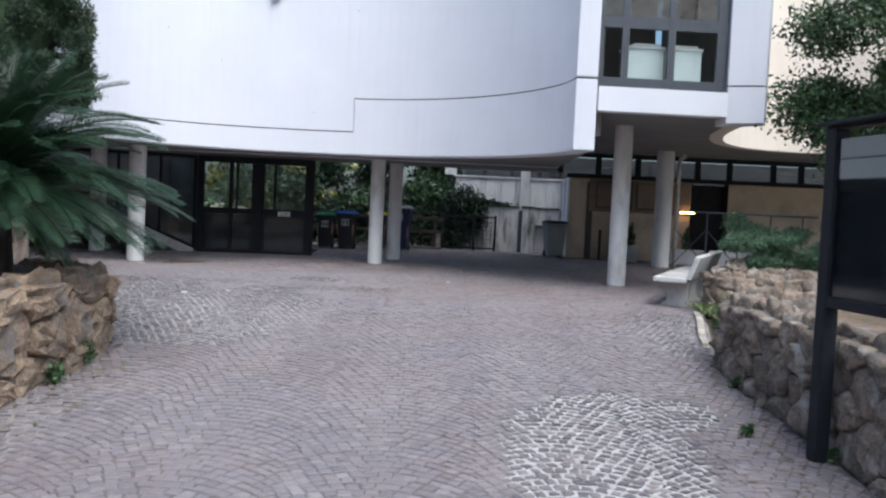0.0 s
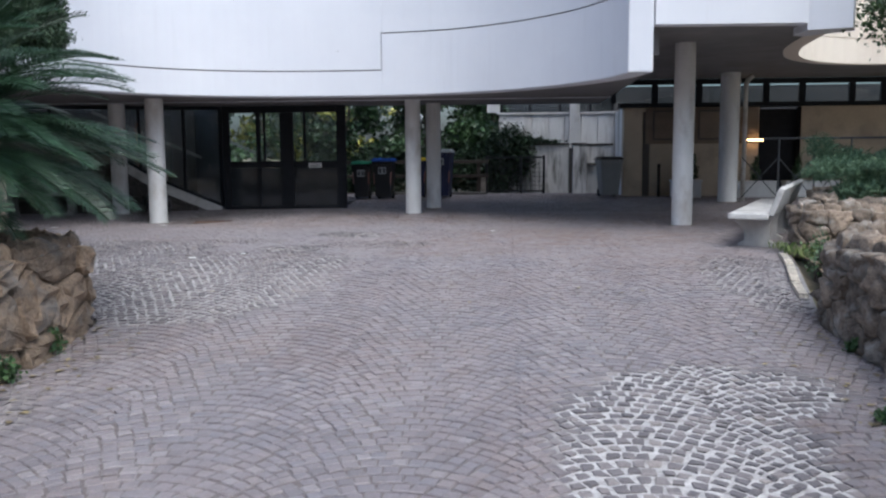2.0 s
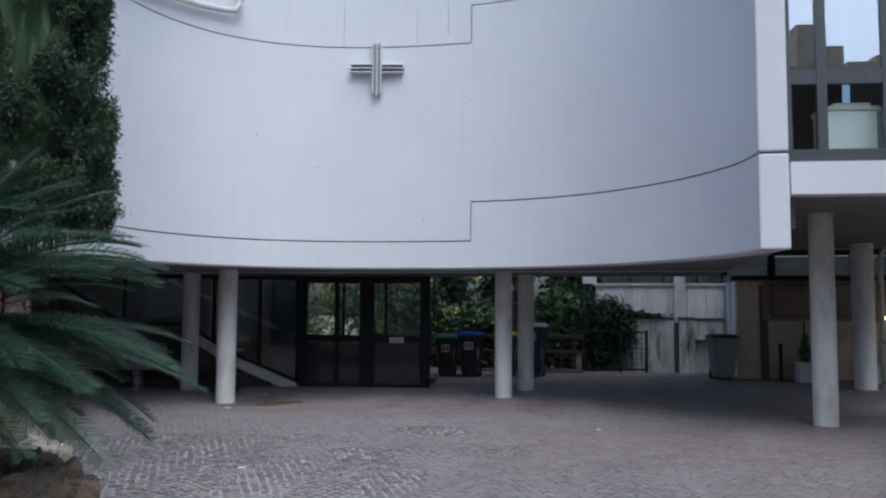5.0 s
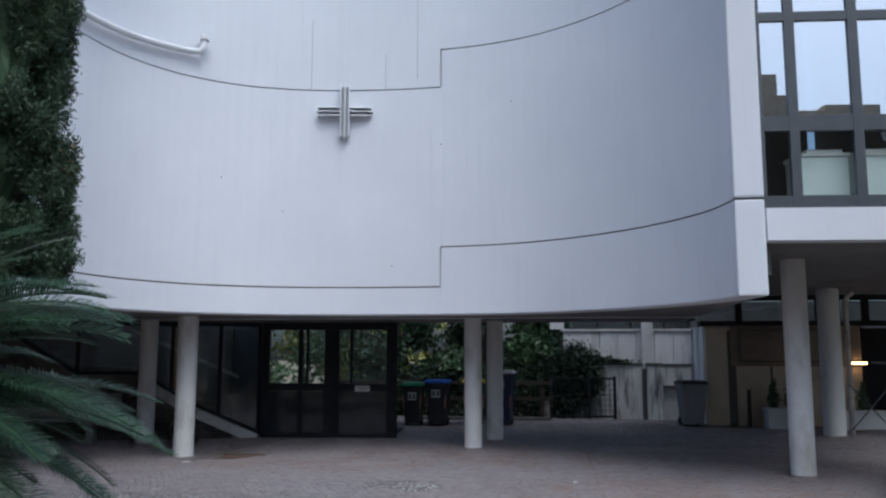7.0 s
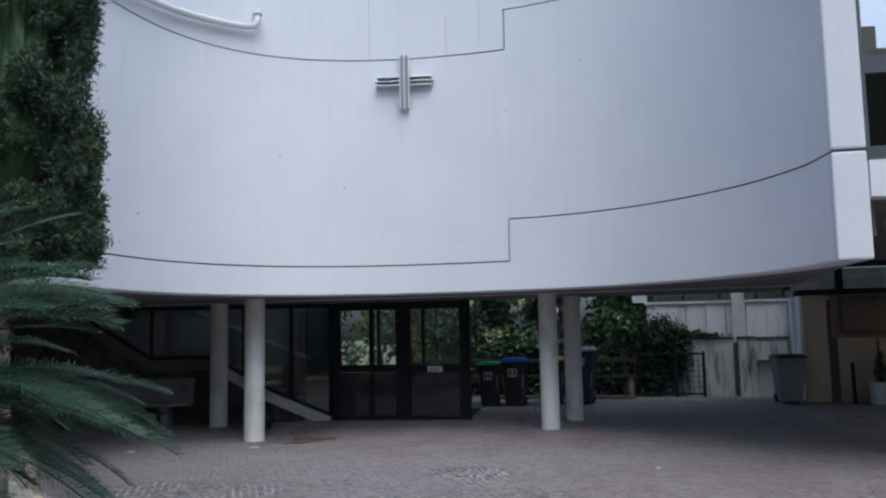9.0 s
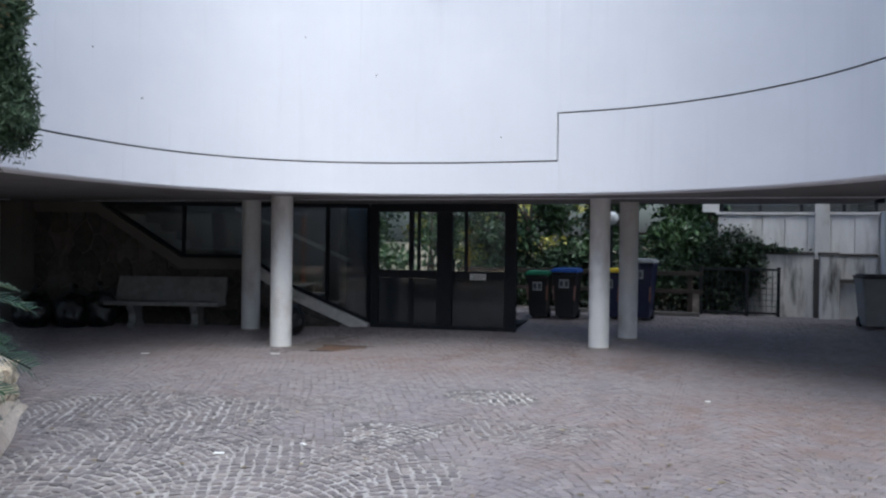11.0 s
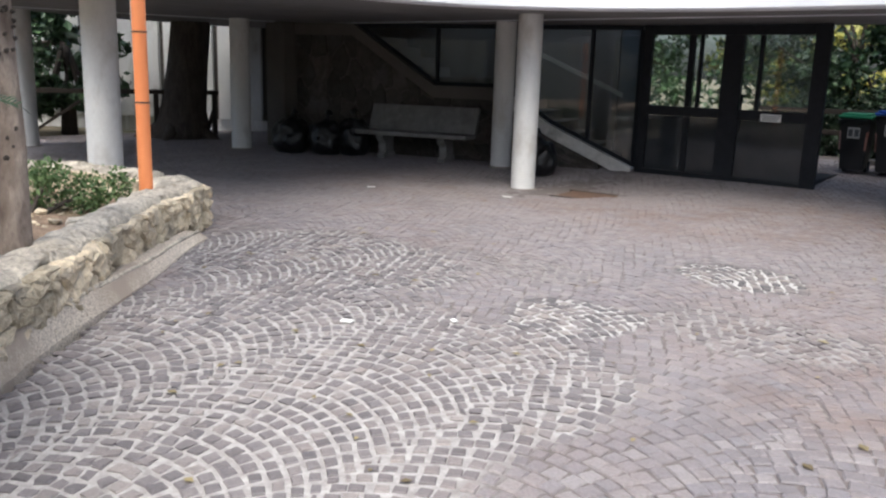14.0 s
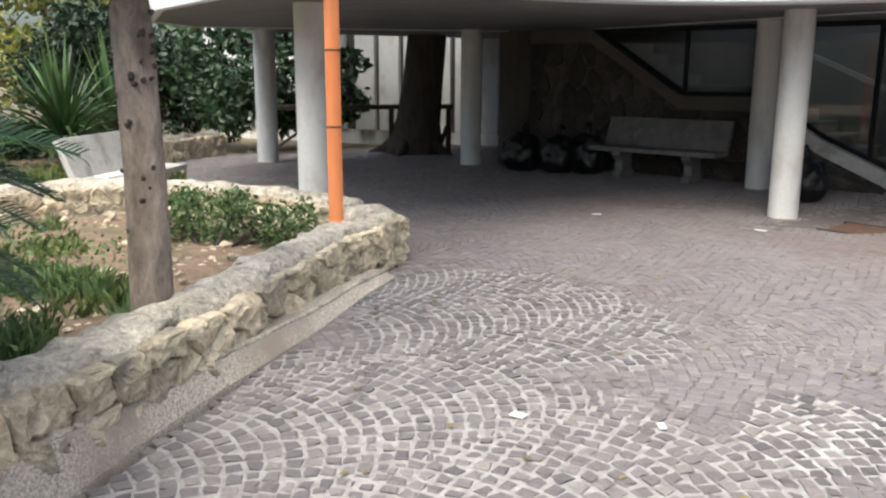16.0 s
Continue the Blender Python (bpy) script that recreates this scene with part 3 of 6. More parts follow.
def fascia():
    wall = tagged(new("wall_front"), "tall white-painted concave wall with thin horizontal grooves", "wall", kind="structure")
    left, right = ARC[: SPLIT + 1], ARC[SPLIT:]
    gap = 0.012
    lx, rx = (left[-1][0] - gap, left[-1][1]), (right[0][0] + gap, right[0][1])
    left, right = left[:-1] + [lx], [rx] + right[1:]
    for path, grooves in ((left, (2.655, 5.975)), (right, (3.3, 6.62))):
        part("curved_face", fascia_sheet(path, grooves, wall), M_PAINT, wall, smooth=False)
    # upright joint at the steps: recessed there, flush between
    bm = bmesh.new()
    levels = [(BOTTOM + 0.02, 0), (2.642, 0), (2.642, 1), (3.313, 1), (3.313, 0), (5.962, 0), (5.962, 1), (6.633, 1), (6.633, 0), (TOP, 0)]
    rows = [[bm.verts.new((p[0], p[1] + 0.03 * d, z)) for p in (lx, rx)] for z, d in levels]
    for a, b in zip(rows, rows[1:]):
        bm.faces.new((a[0], a[1], b[1], b[0]))
    part("joint_strip", bm, M_PAINT, wall)
    # near-black backing that puts shade into the grooves, and the lower lip
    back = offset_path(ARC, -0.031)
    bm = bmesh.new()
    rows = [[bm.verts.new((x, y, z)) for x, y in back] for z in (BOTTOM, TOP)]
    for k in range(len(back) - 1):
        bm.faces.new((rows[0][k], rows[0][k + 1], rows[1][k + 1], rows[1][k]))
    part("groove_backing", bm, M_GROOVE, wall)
    lip, inner = ARC, offset_path(ARC, -0.3)
    bm = bmesh.new()
    rows = [[bm.verts.new((x, y, z)) for x, y in p] for p, z in ((lip, BOTTOM + 0.02), (offset_path(ARC, -0.02), BOTTOM), (inner, BOTTOM), (inner, TOP))]
    for a, b in zip(rows, rows[1:]):
        for k in range(len(ARC) - 1):
            bm.faces.new((a[k], a[k + 1], b[k + 1], b[k]))
    part("bottom_lip", bm, M_PAINT, wall)
    # end pier, with chipped rounded foot
    x, y = ARC[-1]
    for z0, z1 in ((BOTTOM + 0.0, 3.287), (3.313, 6.607), (6.633, TOP)):
        part("end_pier", box(x - 0.012, x + 0.32, y - 0.09, y + 0.12, z0, z1, 0.025), M_PAINT, wall)
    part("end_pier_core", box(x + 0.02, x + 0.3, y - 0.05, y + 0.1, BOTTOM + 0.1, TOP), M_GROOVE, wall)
    x, y = ARC[0]
    part("end_pier", box(x - 0.32, x + 0.004, y - 0.1, y + 0.1, BOTTOM, TOP, 0.025), M_PAINT, wall)
    for k, (i, z) in enumerate(((8, 5.35), (10, 3.7), (26, 4.4), (31, 3.9), (14, 3.25), (40, 3.0), (44, 5.0), (50, 5.6))):
        x, y = ARC[i]
        part("tie_hole", tube([(x, y - 0.01, z), (x, y + 0.012, z)], [0.009, 0.009], 8), M_GROOVE, wall)
    for x, z0, z1 in ((-2.66, 5.985, 6.6), (-2.12, 6.15, 8.3), (-3.9, 5.99, 7.2)):
        i = min(range(len(ARC)), key=lambda n: abs(ARC[n][0] - x) + (ARC[n][1] < 15) * 9)
        (xa, ya), (xb, yb) = (ARC[i], ARC[i + 1]) if ARC[i][0] < x else (ARC[i - 1], ARC[i])
        y = ya + (yb - ya) * (x - xa) / (xb - xa)
        part("hairline_joint", box(x - 0.0025, x + 0.0025, y - 0.0025, y + 0.004, z0, z1), M_MORTAR, wall)
    return wall


fascia()
INNER = offset_path(ARC, -0.29)
LEFT_EDGE = [(-14.7, 18.9), (-14.75, 15.0), (-13.6, 12.0), (-12.6, 11.1), (-10.2, 10.6)]
MASS = INNER + [(2.46, 19.3)] + LEFT_EDGE


def flat_poly(poly, z, thick):
    return prism(poly, z, z + thick)


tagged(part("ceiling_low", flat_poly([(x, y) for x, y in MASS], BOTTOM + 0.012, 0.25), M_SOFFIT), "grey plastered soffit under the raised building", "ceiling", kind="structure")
# outer walls of the raised storeys on the sides that the yard sees from below
side = tagged(new("wall_rear"), "plain white walls of the raised storeys, one side coloured dark as shade", "wall", kind="structure")
# Rear and top are unseen: set back and low so skylight reaches the yard.
STOREYS = [(2.46, 17.3), (-11.5, 17.3), (-13.6, 12.0), (-12.6, 11.1), (-10.2, 10.6)]
edge = [(2.46, 12.98)] + STOREYS + [(-6.32, 10.75)]
for i, (a, b) in enumerate(zip(edge, edge[1:])):
    z0 = BOTTOM + 0.27 if i == 0 else BOTTOM - 0.0
    d = Vector((b[0] - a[0], b[1] - a[1])).normalized() * 0.1
    bm = bmesh.new()
    n = Vector((d.y, -d.x))
    prism([(a[0], a[1]), (b[0], b[1]), (b[0] + 1.2 * n.x, b[1] + 1.2 * n.y), (a[0] + 1.2 * n.x, a[1] + 1.2 * n.y)], z0 + 0.003, TOP, bm)
    # First side takes the dark soffit grey in place of shade.
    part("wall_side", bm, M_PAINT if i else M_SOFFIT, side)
tagged(part("roof", prism(INNER + STOREYS, TOP, TOP + 0.2), M_OLDCONCRETE), "flat concrete roof", "roof", kind="structure")

# ---- window bay beside the fascia ----
BAY_A, BAY_B = Vector((2.46, 12.72)), Vector((4.46, 12.84))
BAY_Z = 2.83


def bay():
    d = (BAY_B - BAY_A).normalized()
    n = Vector((-d.y, d.x))

    def quad(s0, s1, o0, o1):
        return [tuple(BAY_A + d * s + n * o) for s, o in ((s0, o0), (s1, o0), (s1, o1), (s0, o1))]
    length = (BAY_B - BAY_A).length
    wall = tagged(new("wall_bay"), "white beam and angled pier of the window bay", "wall", kind="structure")
    part("beam", prism(quad(0.0, length, -0.1, 0.15), BAY_Z, 3.2), M_PAINT, wall)
    part("pier", prism([(4.46, 12.76), (4.7, 12.68), (4.98, 12.6), (5.12, 12.9), (4.6, 13.4), (4.46, 13.3)], 2.74, 3.29), M_PAINT, wall)
    part("pier", prism([(4.46, 12.76), (4.7, 12.68), (4.98, 12.6), (5.12, 12.9), (4.6, 13.4), (4.46, 13.3)], 3.315, TOP), M_PAINT, wall)
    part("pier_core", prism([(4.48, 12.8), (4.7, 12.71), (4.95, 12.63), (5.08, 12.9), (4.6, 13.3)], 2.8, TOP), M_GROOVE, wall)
    window = tagged(new("window_1"), "tall grey steel window with fixed panes and lower panels", "window", kind="structure")
    part("window_sill", prism(quad(0.0, length, -0.06, 0.12), 3.203, 3.235), M_FRAME, window)
    for s0, s1 in ((0.0, 0.05), (0.34, 0.45), (1.06, 1.17), (1.82, 2.0)):
        part("mullion", prism(quad(s0, s1, 0.0, 0.08), 3.235, TOP), M_FRAME, window)
    for z0, z1 in ((3.235, 3.36), (4.12, 4.3), (5.45, 5.56), (6.9, 7.08), (8.3, 8.5)):
        part("transom", prism(quad(0.003, length - 0.003, 0.006, 0.075), z0, z1), M_FRAME, window)
    for s0, s1 in ((0.05, 0.34), (0.45, 1.06), (1.17, 1.82)):
        for z0, z1 in ((3.36, 4.12), (4.3, 5.45), (5.56, 6.9), (7.08, 8.3)):
            part("pane", prism(quad(s0 + 0.001, s1 - 0.001, 0.035, 0.043), z0 + 0.001, z1 - 0.001), M_COATED if z0 > 4 else M_GLASS, window).visible_shadow = False
    # room behind
    room = tagged(new("wall_room"), "dim room behind the bay window", "room", kind="structure")
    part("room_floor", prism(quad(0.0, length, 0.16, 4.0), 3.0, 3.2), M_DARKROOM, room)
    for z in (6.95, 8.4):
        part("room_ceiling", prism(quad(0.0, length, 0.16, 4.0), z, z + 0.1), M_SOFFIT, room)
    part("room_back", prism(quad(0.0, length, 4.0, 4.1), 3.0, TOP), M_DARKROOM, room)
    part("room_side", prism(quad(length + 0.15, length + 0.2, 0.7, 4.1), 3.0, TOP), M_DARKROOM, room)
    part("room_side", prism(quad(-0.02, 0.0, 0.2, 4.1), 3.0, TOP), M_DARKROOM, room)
    for k, (s0, s1) in enumerate(((0.48, 1.06), (1.17, 1.66))):
        desk = thing("filing_cabinet", "pale white cabinet behind the window glass", "cabinet", (0, 0, 0), group="cabinets at the window")
        part("cabinet_body", prism(quad(s0, s1, 0.22, 0.62), 3.2, 3.86), M_WHITEBOARD, desk)
        part("cabinet_top", prism(quad(s0 - 0.02, s1 + 0.02, 0.2, 0.64), 3.863, 3.9), M_PAPER, desk)
        pile = thing("paper_stack", "stack of white papers on the cabinet", "papers")
        part("sheets", prism(quad(s0 + 0.12 - 0.1 * k, s1 - 0.05, 0.25, 0.55), 3.902, 3.95), M_PAPER, pile)
    return quad


bay()
# soffit over the passage on the bay's side, and the second curved volume beyond
ARC2 = smooth_path([(5.02, 12.75), (5.12, 14.2), (5.35, 15.7), (5.9, 17.05), (6.85, 17.9), (8.1, 18.1), (9.4, 17.5), (10.4, 16.3), (10.9, 14.5)], 0.3)
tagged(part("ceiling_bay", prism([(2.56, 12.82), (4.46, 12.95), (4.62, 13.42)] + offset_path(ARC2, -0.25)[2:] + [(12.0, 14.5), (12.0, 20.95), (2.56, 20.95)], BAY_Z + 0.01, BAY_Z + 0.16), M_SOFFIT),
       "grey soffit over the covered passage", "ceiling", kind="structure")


def second_curve():
    wall = tagged(new("wall_curved_far"), "second concave white wall over the passage", "wall", kind="structure")
    bm = bmesh.new()
    inner = offset_path(ARC2, -0.25)
    rows = [[bm.verts.new((x, y, z)) for x, y in p] for p, z in ((inner, TOP), (inner, BAY_Z), (ARC2, BAY_Z), (ARC2, 3.29), (offset_path(ARC2, -0.02), 3.29), (offset_path(ARC2, -0.02), 3.312), (ARC2, 3.312), (ARC2, TOP))]
    for a, b in zip(rows, rows[1:]):
        for k in range(len(ARC2) - 1):
            bm.faces.new((a[k], a[k + 1], b[k + 1], b[k]))
    part("curved_face", bm, M_SUNWARM, wall)
    return wall


second_curve()
tagged(part("roof_bay", prism([(2.5, 12.75), (4.46, 12.9), (5.1, 12.9), (5.4, 15.7), (6.85, 18), (9.4, 17.6), (11, 14.5), (14, 14.5), (14, 19), (2.5, 19)], TOP, TOP + 0.2), M_OLDCONCRETE), "flat concrete roof over the bay", "roof", kind="structure")


# ---- columns ----
def column(x, y, r, top, label="round white-painted concrete column, scuffed near its foot"):
    z = ground_z(x, y)
    col = thing("column", label, "column", (x, y, z), group="columns under the building")
    part("shaft", tube([(0, 0, -0.1), (0, 0, 0.3), (0, 0, 1.3), (0, 0, top - z + 0.02)], [r, r, r, r], 32, caps=False), M_COLUMN, col, smooth=True)
    part("foot_ring", tube([(0, 0, -0.05), (0, 0, 0.012)], [r + 0.05, r + 0.035], 24), M_MORTAR, col)
    return col


for x, y, r, top in ((-6.03, 16.37, 0.165, BOTTOM), (-7.4, 17.72, 0.16, BOTTOM), (-1.32, 17.45, 0.15, BOTTOM), (-1.02, 18.58, 0.15, BOTTOM), (3.28, 14.66, 0.158, BAY_Z),
                     (5.25, 19.6, 0.2, BAY_Z), (-8.35, 11.6, 0.185, BOTTOM), (-13.9, 13.2, 0.18, BOTTOM), (-11.75, 15.95, 0.17, BOTTOM)):
    column(x, y, r, top)
pipe = thing("wall_pipe", "grey vertical drain pipe beside a column", "pipe", (5.6, 19.7, ground_z(5.6, 19.7)))
part("pipe_run", tube([(0, 0, 0), (0, 0, 2.5), (0.04, 0, 2.6), (0.14, 0, 2.68)], [0.05] * 4, 12), M_CONCRETE, pipe, smooth=True)


# ---- stair wall, landing and glazing ----
W0, W1 = Vector((-11.46, 16.97)), Vector((-5.55, 18.72))
WD = (W1 - W0).normalized()
WN = Vector((-WD.y, WD.x))
WRZ = math.degrees(math.atan2(WD.y, WD.x))


def stair_profile(s):
    """Top of the masonry under the stair glass."""
    return float(np.interp(s, [0, 1.15, 2.72, 3.9, 4.75, 6.12], [2.2, 2.2, 1.2, 1.2, 0.66, 0.06]))


def stair_wall():
    def hi(x, y):
        return stair_profile((Vector((x, y)) - W0) @ WD) - 0.16
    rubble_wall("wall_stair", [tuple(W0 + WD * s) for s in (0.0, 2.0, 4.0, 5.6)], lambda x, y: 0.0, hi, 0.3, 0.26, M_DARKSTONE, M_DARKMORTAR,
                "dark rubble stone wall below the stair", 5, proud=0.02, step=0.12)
    band = tagged(new("trim_stair"), "string along the stair's slope, pale on the lower flight, dark above", "trim", kind="structure")
    knots = [0.0, 1.15, 2.72, 3.9, 4.75, 6.1]
    for a, b in zip(knots, knots[1:]):
        za, zb = stair_profile(a), stair_profile(b)
        bm = bmesh.new()
        rows = []
        for s, z in ((a, za), (b, zb)):
            pts = []
            for o in (-0.05, 0.3):
                for dz in (-0.2, 0.0):
                    p = W0 + WD * s + WN * o
                    pts.append(bm.verts.new((p.x, p.y, z + dz)))
            rows.append(pts)
        p, q = rows
        for idx in ((0, 1), (1, 3), (3, 2), (2, 0)):
            bm.faces.new((p[idx[0]], p[idx[1]], q[idx[1]], q[idx[0]]))
        bm.faces.new((p[0], p[1], p[3], p[2]))
        bm.faces.new((q[0], q[2], q[3], q[1]))
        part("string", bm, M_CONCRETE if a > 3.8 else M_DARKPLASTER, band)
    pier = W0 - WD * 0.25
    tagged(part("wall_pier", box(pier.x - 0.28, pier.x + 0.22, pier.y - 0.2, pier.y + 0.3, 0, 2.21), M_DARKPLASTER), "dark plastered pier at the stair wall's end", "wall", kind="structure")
    glaz = tagged(new("window_stair"), "dark steel-framed glazing above the sloping stair wall", "window", kind="structure")

    def P(s, o, z):
        p = W0 + WD * s + WN * o
        return (p.x, p.y, z)
    for a, b in zip(knots[1:], knots[2:]):
        part("bottom_rail", beam(P(a, 0.12, stair_profile(a) + 0.03), P(b, 0.12, stair_profile(b) + 0.03), 0.06, 0.07), M_BLACK, glaz)
        bm = bmesh.new()
        za, zb = stair_profile(a) + 0.06, stair_profile(b) + 0.06
        va = [bm.verts.new(P(s, o, z)) for o in (0.115, 0.125) for s, z in ((a, min(za, 2.13)), (b, zb), (b, 2.14), (a, 2.14))]
        for f in ((0, 1, 2, 3), (7, 6, 5, 4), (0, 4, 5, 1), (1, 5, 6, 2), (2, 6, 7, 3), (3, 7, 4, 0)):
            bm.faces.new([va[i] for i in f])
        part("pane", bm, M_GLASS, glaz).visible_shadow = False
    part("top_rail", beam(P(1.0, 0.12, 2.17), P(6.1, 0.12, 2.17), 0.06, 0.07), M_BLACK, glaz)
    for s in (2.72, 3.9, 4.45, 5.35, 6.1):
        part("mullion", beam(P(s, 0.12, stair_profile(s)), P(s, 0.12, 2.15), 0.055, 0.055), M_BLACK, glaz)
    stair = tagged(new("stairs"), "terrazzo stair climbing behind the glazing", "stairs", kind="structure")
    n = 12
    for k in range(n):
        s = 5.75 - k * 0.3 if k < 8 else 5.75 - 8 * 0.3 - 1.0 - (k - 8) * 0.3
        z = 0.02 + 0.165 * (min(k, 7) + 1) + max(0, k - 7) * 0.165
        w = 0.3 if k != 7 else 1.3
        p = [W0 + WD * a + WN * o for a, o in ((s - w, 0.33), (s, 0.33), (s, 1.5), (s - w, 1.5))]
        # Steps are coloured dark brown for the unlit well behind the glass.
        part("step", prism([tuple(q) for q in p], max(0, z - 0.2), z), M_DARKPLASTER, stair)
    rail = thing("handrail", "handrail on the far side of the stair, greyed for the unlit well", "handrail")
    # Rail takes the dark soffit grey to look faint in the well.
    part("rail", beam(P(5.9, 1.35, 1.0), P(3.3, 1.35, 2.15), 0.05, 0.07), M_SOFFIT, rail)
    inner = tagged(new("wall_stairwell"), "near-black walls added round the stairwell to keep it unlit", "wall", kind="structure")
    a, b = W0 + WN * 1.6, W1 + WN * 1.6 - WD * 0.7
    # Added side closes the well so no daylight shows behind the glazing.
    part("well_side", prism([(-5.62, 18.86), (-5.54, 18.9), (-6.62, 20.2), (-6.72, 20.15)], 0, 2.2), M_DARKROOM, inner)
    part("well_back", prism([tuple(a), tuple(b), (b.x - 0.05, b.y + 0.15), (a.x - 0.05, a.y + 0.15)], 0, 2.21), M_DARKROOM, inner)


stair_wall()


def entrance():
    """Double glazed entrance screen: fixed light, narrow leaf and wide leaf."""
    unit = tagged(new("door_1"), "closed black steel and glass entrance doors", "door", kind="structure")
    x0, x1, y = -5.53, -2.88, 18.68

    def bar(a, b, z0, z1, dy=0.0, name="frame_bar"):
        return part(name, box(a, b, y - 0.04 - dy, y + 0.04 + dy, z0, z1, 0.004), M_BLACK, unit)
    bar(x0, x0 + 0.14, 0, 2.2)
    bar(x1 - 0.2, x1, 0, 2.2)
    bar(x0 + 0.142, x1 - 0.202, 2.06, 2.2)
    bar(x0 + 0.142, x1 - 0.202, 0.0, 0.09)
    bar(x0 + 1.24, x0 + 1.52, 0.092, 2.058, 0.006, "meeting_stile")
    for a, b in ((x0 + 0.142, x0 + 1.238), (x0 + 1.522, x1 - 0.202)):
        bar(a, b, 0.9, 1.04, 0.003, "middle_rail")
    bar(x0 + 0.72, x0 + 0.8, 0.092, 0.898, 0.002, "stile")
    bar(x0 + 0.72, x0 + 0.8, 1.042, 2.058, 0.002, "stile")
    bar(x0 + 0.88, x0 + 0.92, 1.042, 2.058, 0.001, "stile")
    bar(x0 + 1.74, x0 + 1.79, 1.042, 2.058, 0.001, "stile")
    for a, b in ((x0 + 0.143, x0 + 0.719), (x0 + 0.801, x0 + 1.237), (x0 + 1.523, x1 - 0.203)):
        for z0, z1 in ((0.093, 0.897), (1.043, 2.057)):
            part("pane", box(a, b, y - 0.005, y + 0.005, z0, z1), M_GLASS if z0 > 1 else M_DARKGLASS, unit).visible_shadow = z0 < 1
    part("pull_handle", tube([(x0 + 1.58, y - 0.1, 0.75), (x0 + 1.58, y - 0.1, 1.25)], [0.014, 0.014], 10), M_BLACK, unit)
    plate = part("notice", box(-3.68, -3.4, y - 0.055, y - 0.05, 0.9, 1.0), M_PAPER, unit)
    for k in range(3):
        part("text_bar", box(-3.65, -3.45 + 0.02 * k, y - 0.0575, y - 0.0556, 0.915 + k * 0.026, 0.925 + k * 0.026), M_FRAME, plate)
    mat = tagged(new("floor_hall"), "black floor slab added to darken the view behind the entrance doors", "floor", kind="structure")
    # Black slab added so that bright earth does not show through the panes.
    part("floor_tile_bed", box(x0 + 0.1, x1 - 0.08, y + 0.06, 20.3, -0.06, 0.125), M_BLACK, mat)


entrance()

# ---- low building at the back ----
def back_building():
    wall = tagged(new("wall_back"), "tan plastered wall with a dark window band above", "wall", kind="structure")
    y = 20.95
    part("wall_panel", box(3.2, 6.26, y, y + 0.25, 0.0, 2.2), M_TAN, wall)
    part("wall_panel", box(7.2, 12.0, y, y + 0.25, 0.0, 2.2), M_TAN, wall)
    part("pilaster", box(3.2, 3.62, y - 0.05, y - 0.002, 0.0, 2.16), M_TAN, wall)
    # Raised dark strip; the shade of a groove is put into its colour.
    part("groove", box(3.64, 3.8, y - 0.012, y - 0.002, 0.0, 2.1), M_DARKPLASTER, wall)
    part("upper_panel", box(3.7, 6.24, y - 0.02, y - 0.002, 1.37, 2.19), M_BROWN, wall)
    for a, b in ((3.9, 4.76), (4.92, 5.75)):
        part("framed_board", box(a, b, y - 0.045, y - 0.021, 1.49, 2.1, 0.008), M_BROWN, wall)
        for x0, x1, z0, z1 in ((a - 0.03, b + 0.03, 1.46, 1.489), (a - 0.03, b + 0.03, 2.101, 2.13), (a - 0.03, a - 0.001, 1.49, 2.1), (b + 0.001, b + 0.03, 1.49, 2.1)):
            part("board_frame", box(x0, x1, y - 0.06, y - 0.021, z0, z1, 0.004), M_DARKPLASTER, wall)
    part("wall_joint", box(4.48, 4.52, y - 0.006, y - 0.001, 0.0, 1.36), M_DARKPLASTER, wall)
    part("head_band", box(3.1, 12.0, y - 0.1, y + 0.25, 2.2, 2.3), M_BLACK, wall)
    part("return_wall", box(3.2, 3.45, y + 0.25, 24.0, 0.0, 2.2), M_OLDCONCRETE, wall)
    win = tagged(new("window_2"), "long dark strip window under the soffit", "window", kind="structure")
    xs = [2.95, 3.9, 4.9, 5.5, 6.4, 7.2, 8.3, 9.0, 10.0, 12.0]
    for a in xs:
        part("mullion", box(a - 0.07, a + 0.07, y, y + 0.08, 2.301, 2.84), M_BLACK, win)
    part("head_rail", box(2.9, 12.0, y + 0.005, y + 0.075, 2.72, 2.839), M_BLACK, win)
    for a, b in zip(xs, xs[1:]):
        part("pane", box(a + 0.071, b - 0.071, y + 0.03, y + 0.038, 2.302, 2.719), M_GLASS, win).visible_shadow = False
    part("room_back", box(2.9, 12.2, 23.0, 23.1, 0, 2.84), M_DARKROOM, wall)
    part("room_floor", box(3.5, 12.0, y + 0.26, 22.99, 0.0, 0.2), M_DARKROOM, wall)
    door = tagged(new("door_3"), "dark recessed doorway in the tan wall", "door", kind="structure")
    part("door_leaf", box(6.3, 7.16, y + 0.2, y + 0.24, 0.2, 2.15), M_BLACK, door)
    part("door_frame", box(6.26, 6.3, y + 0.02, y + 0.25, 0.18, 2.19), M_BLACK, door)
    part("door_frame", box(7.16, 7.2, y + 0.02, y + 0.25, 0.18, 2.19), M_BLACK, door)
    lamp = thing("wall_lamp", "glowing strip wall lamp with warm light", "lamp", (5.98, y - 0.06, 1.44))
    part("lamp_body", box(0.0, 0.38, 0.0, 0.06, -0.03, 0.03, 0.008), M_WHITEPIPE, lamp)
    part("lamp_tube", tube([(0.02, -0.03, 0), (0.36, -0.03, 0)], [0.018, 0.018], 10), M_LIT, lamp)
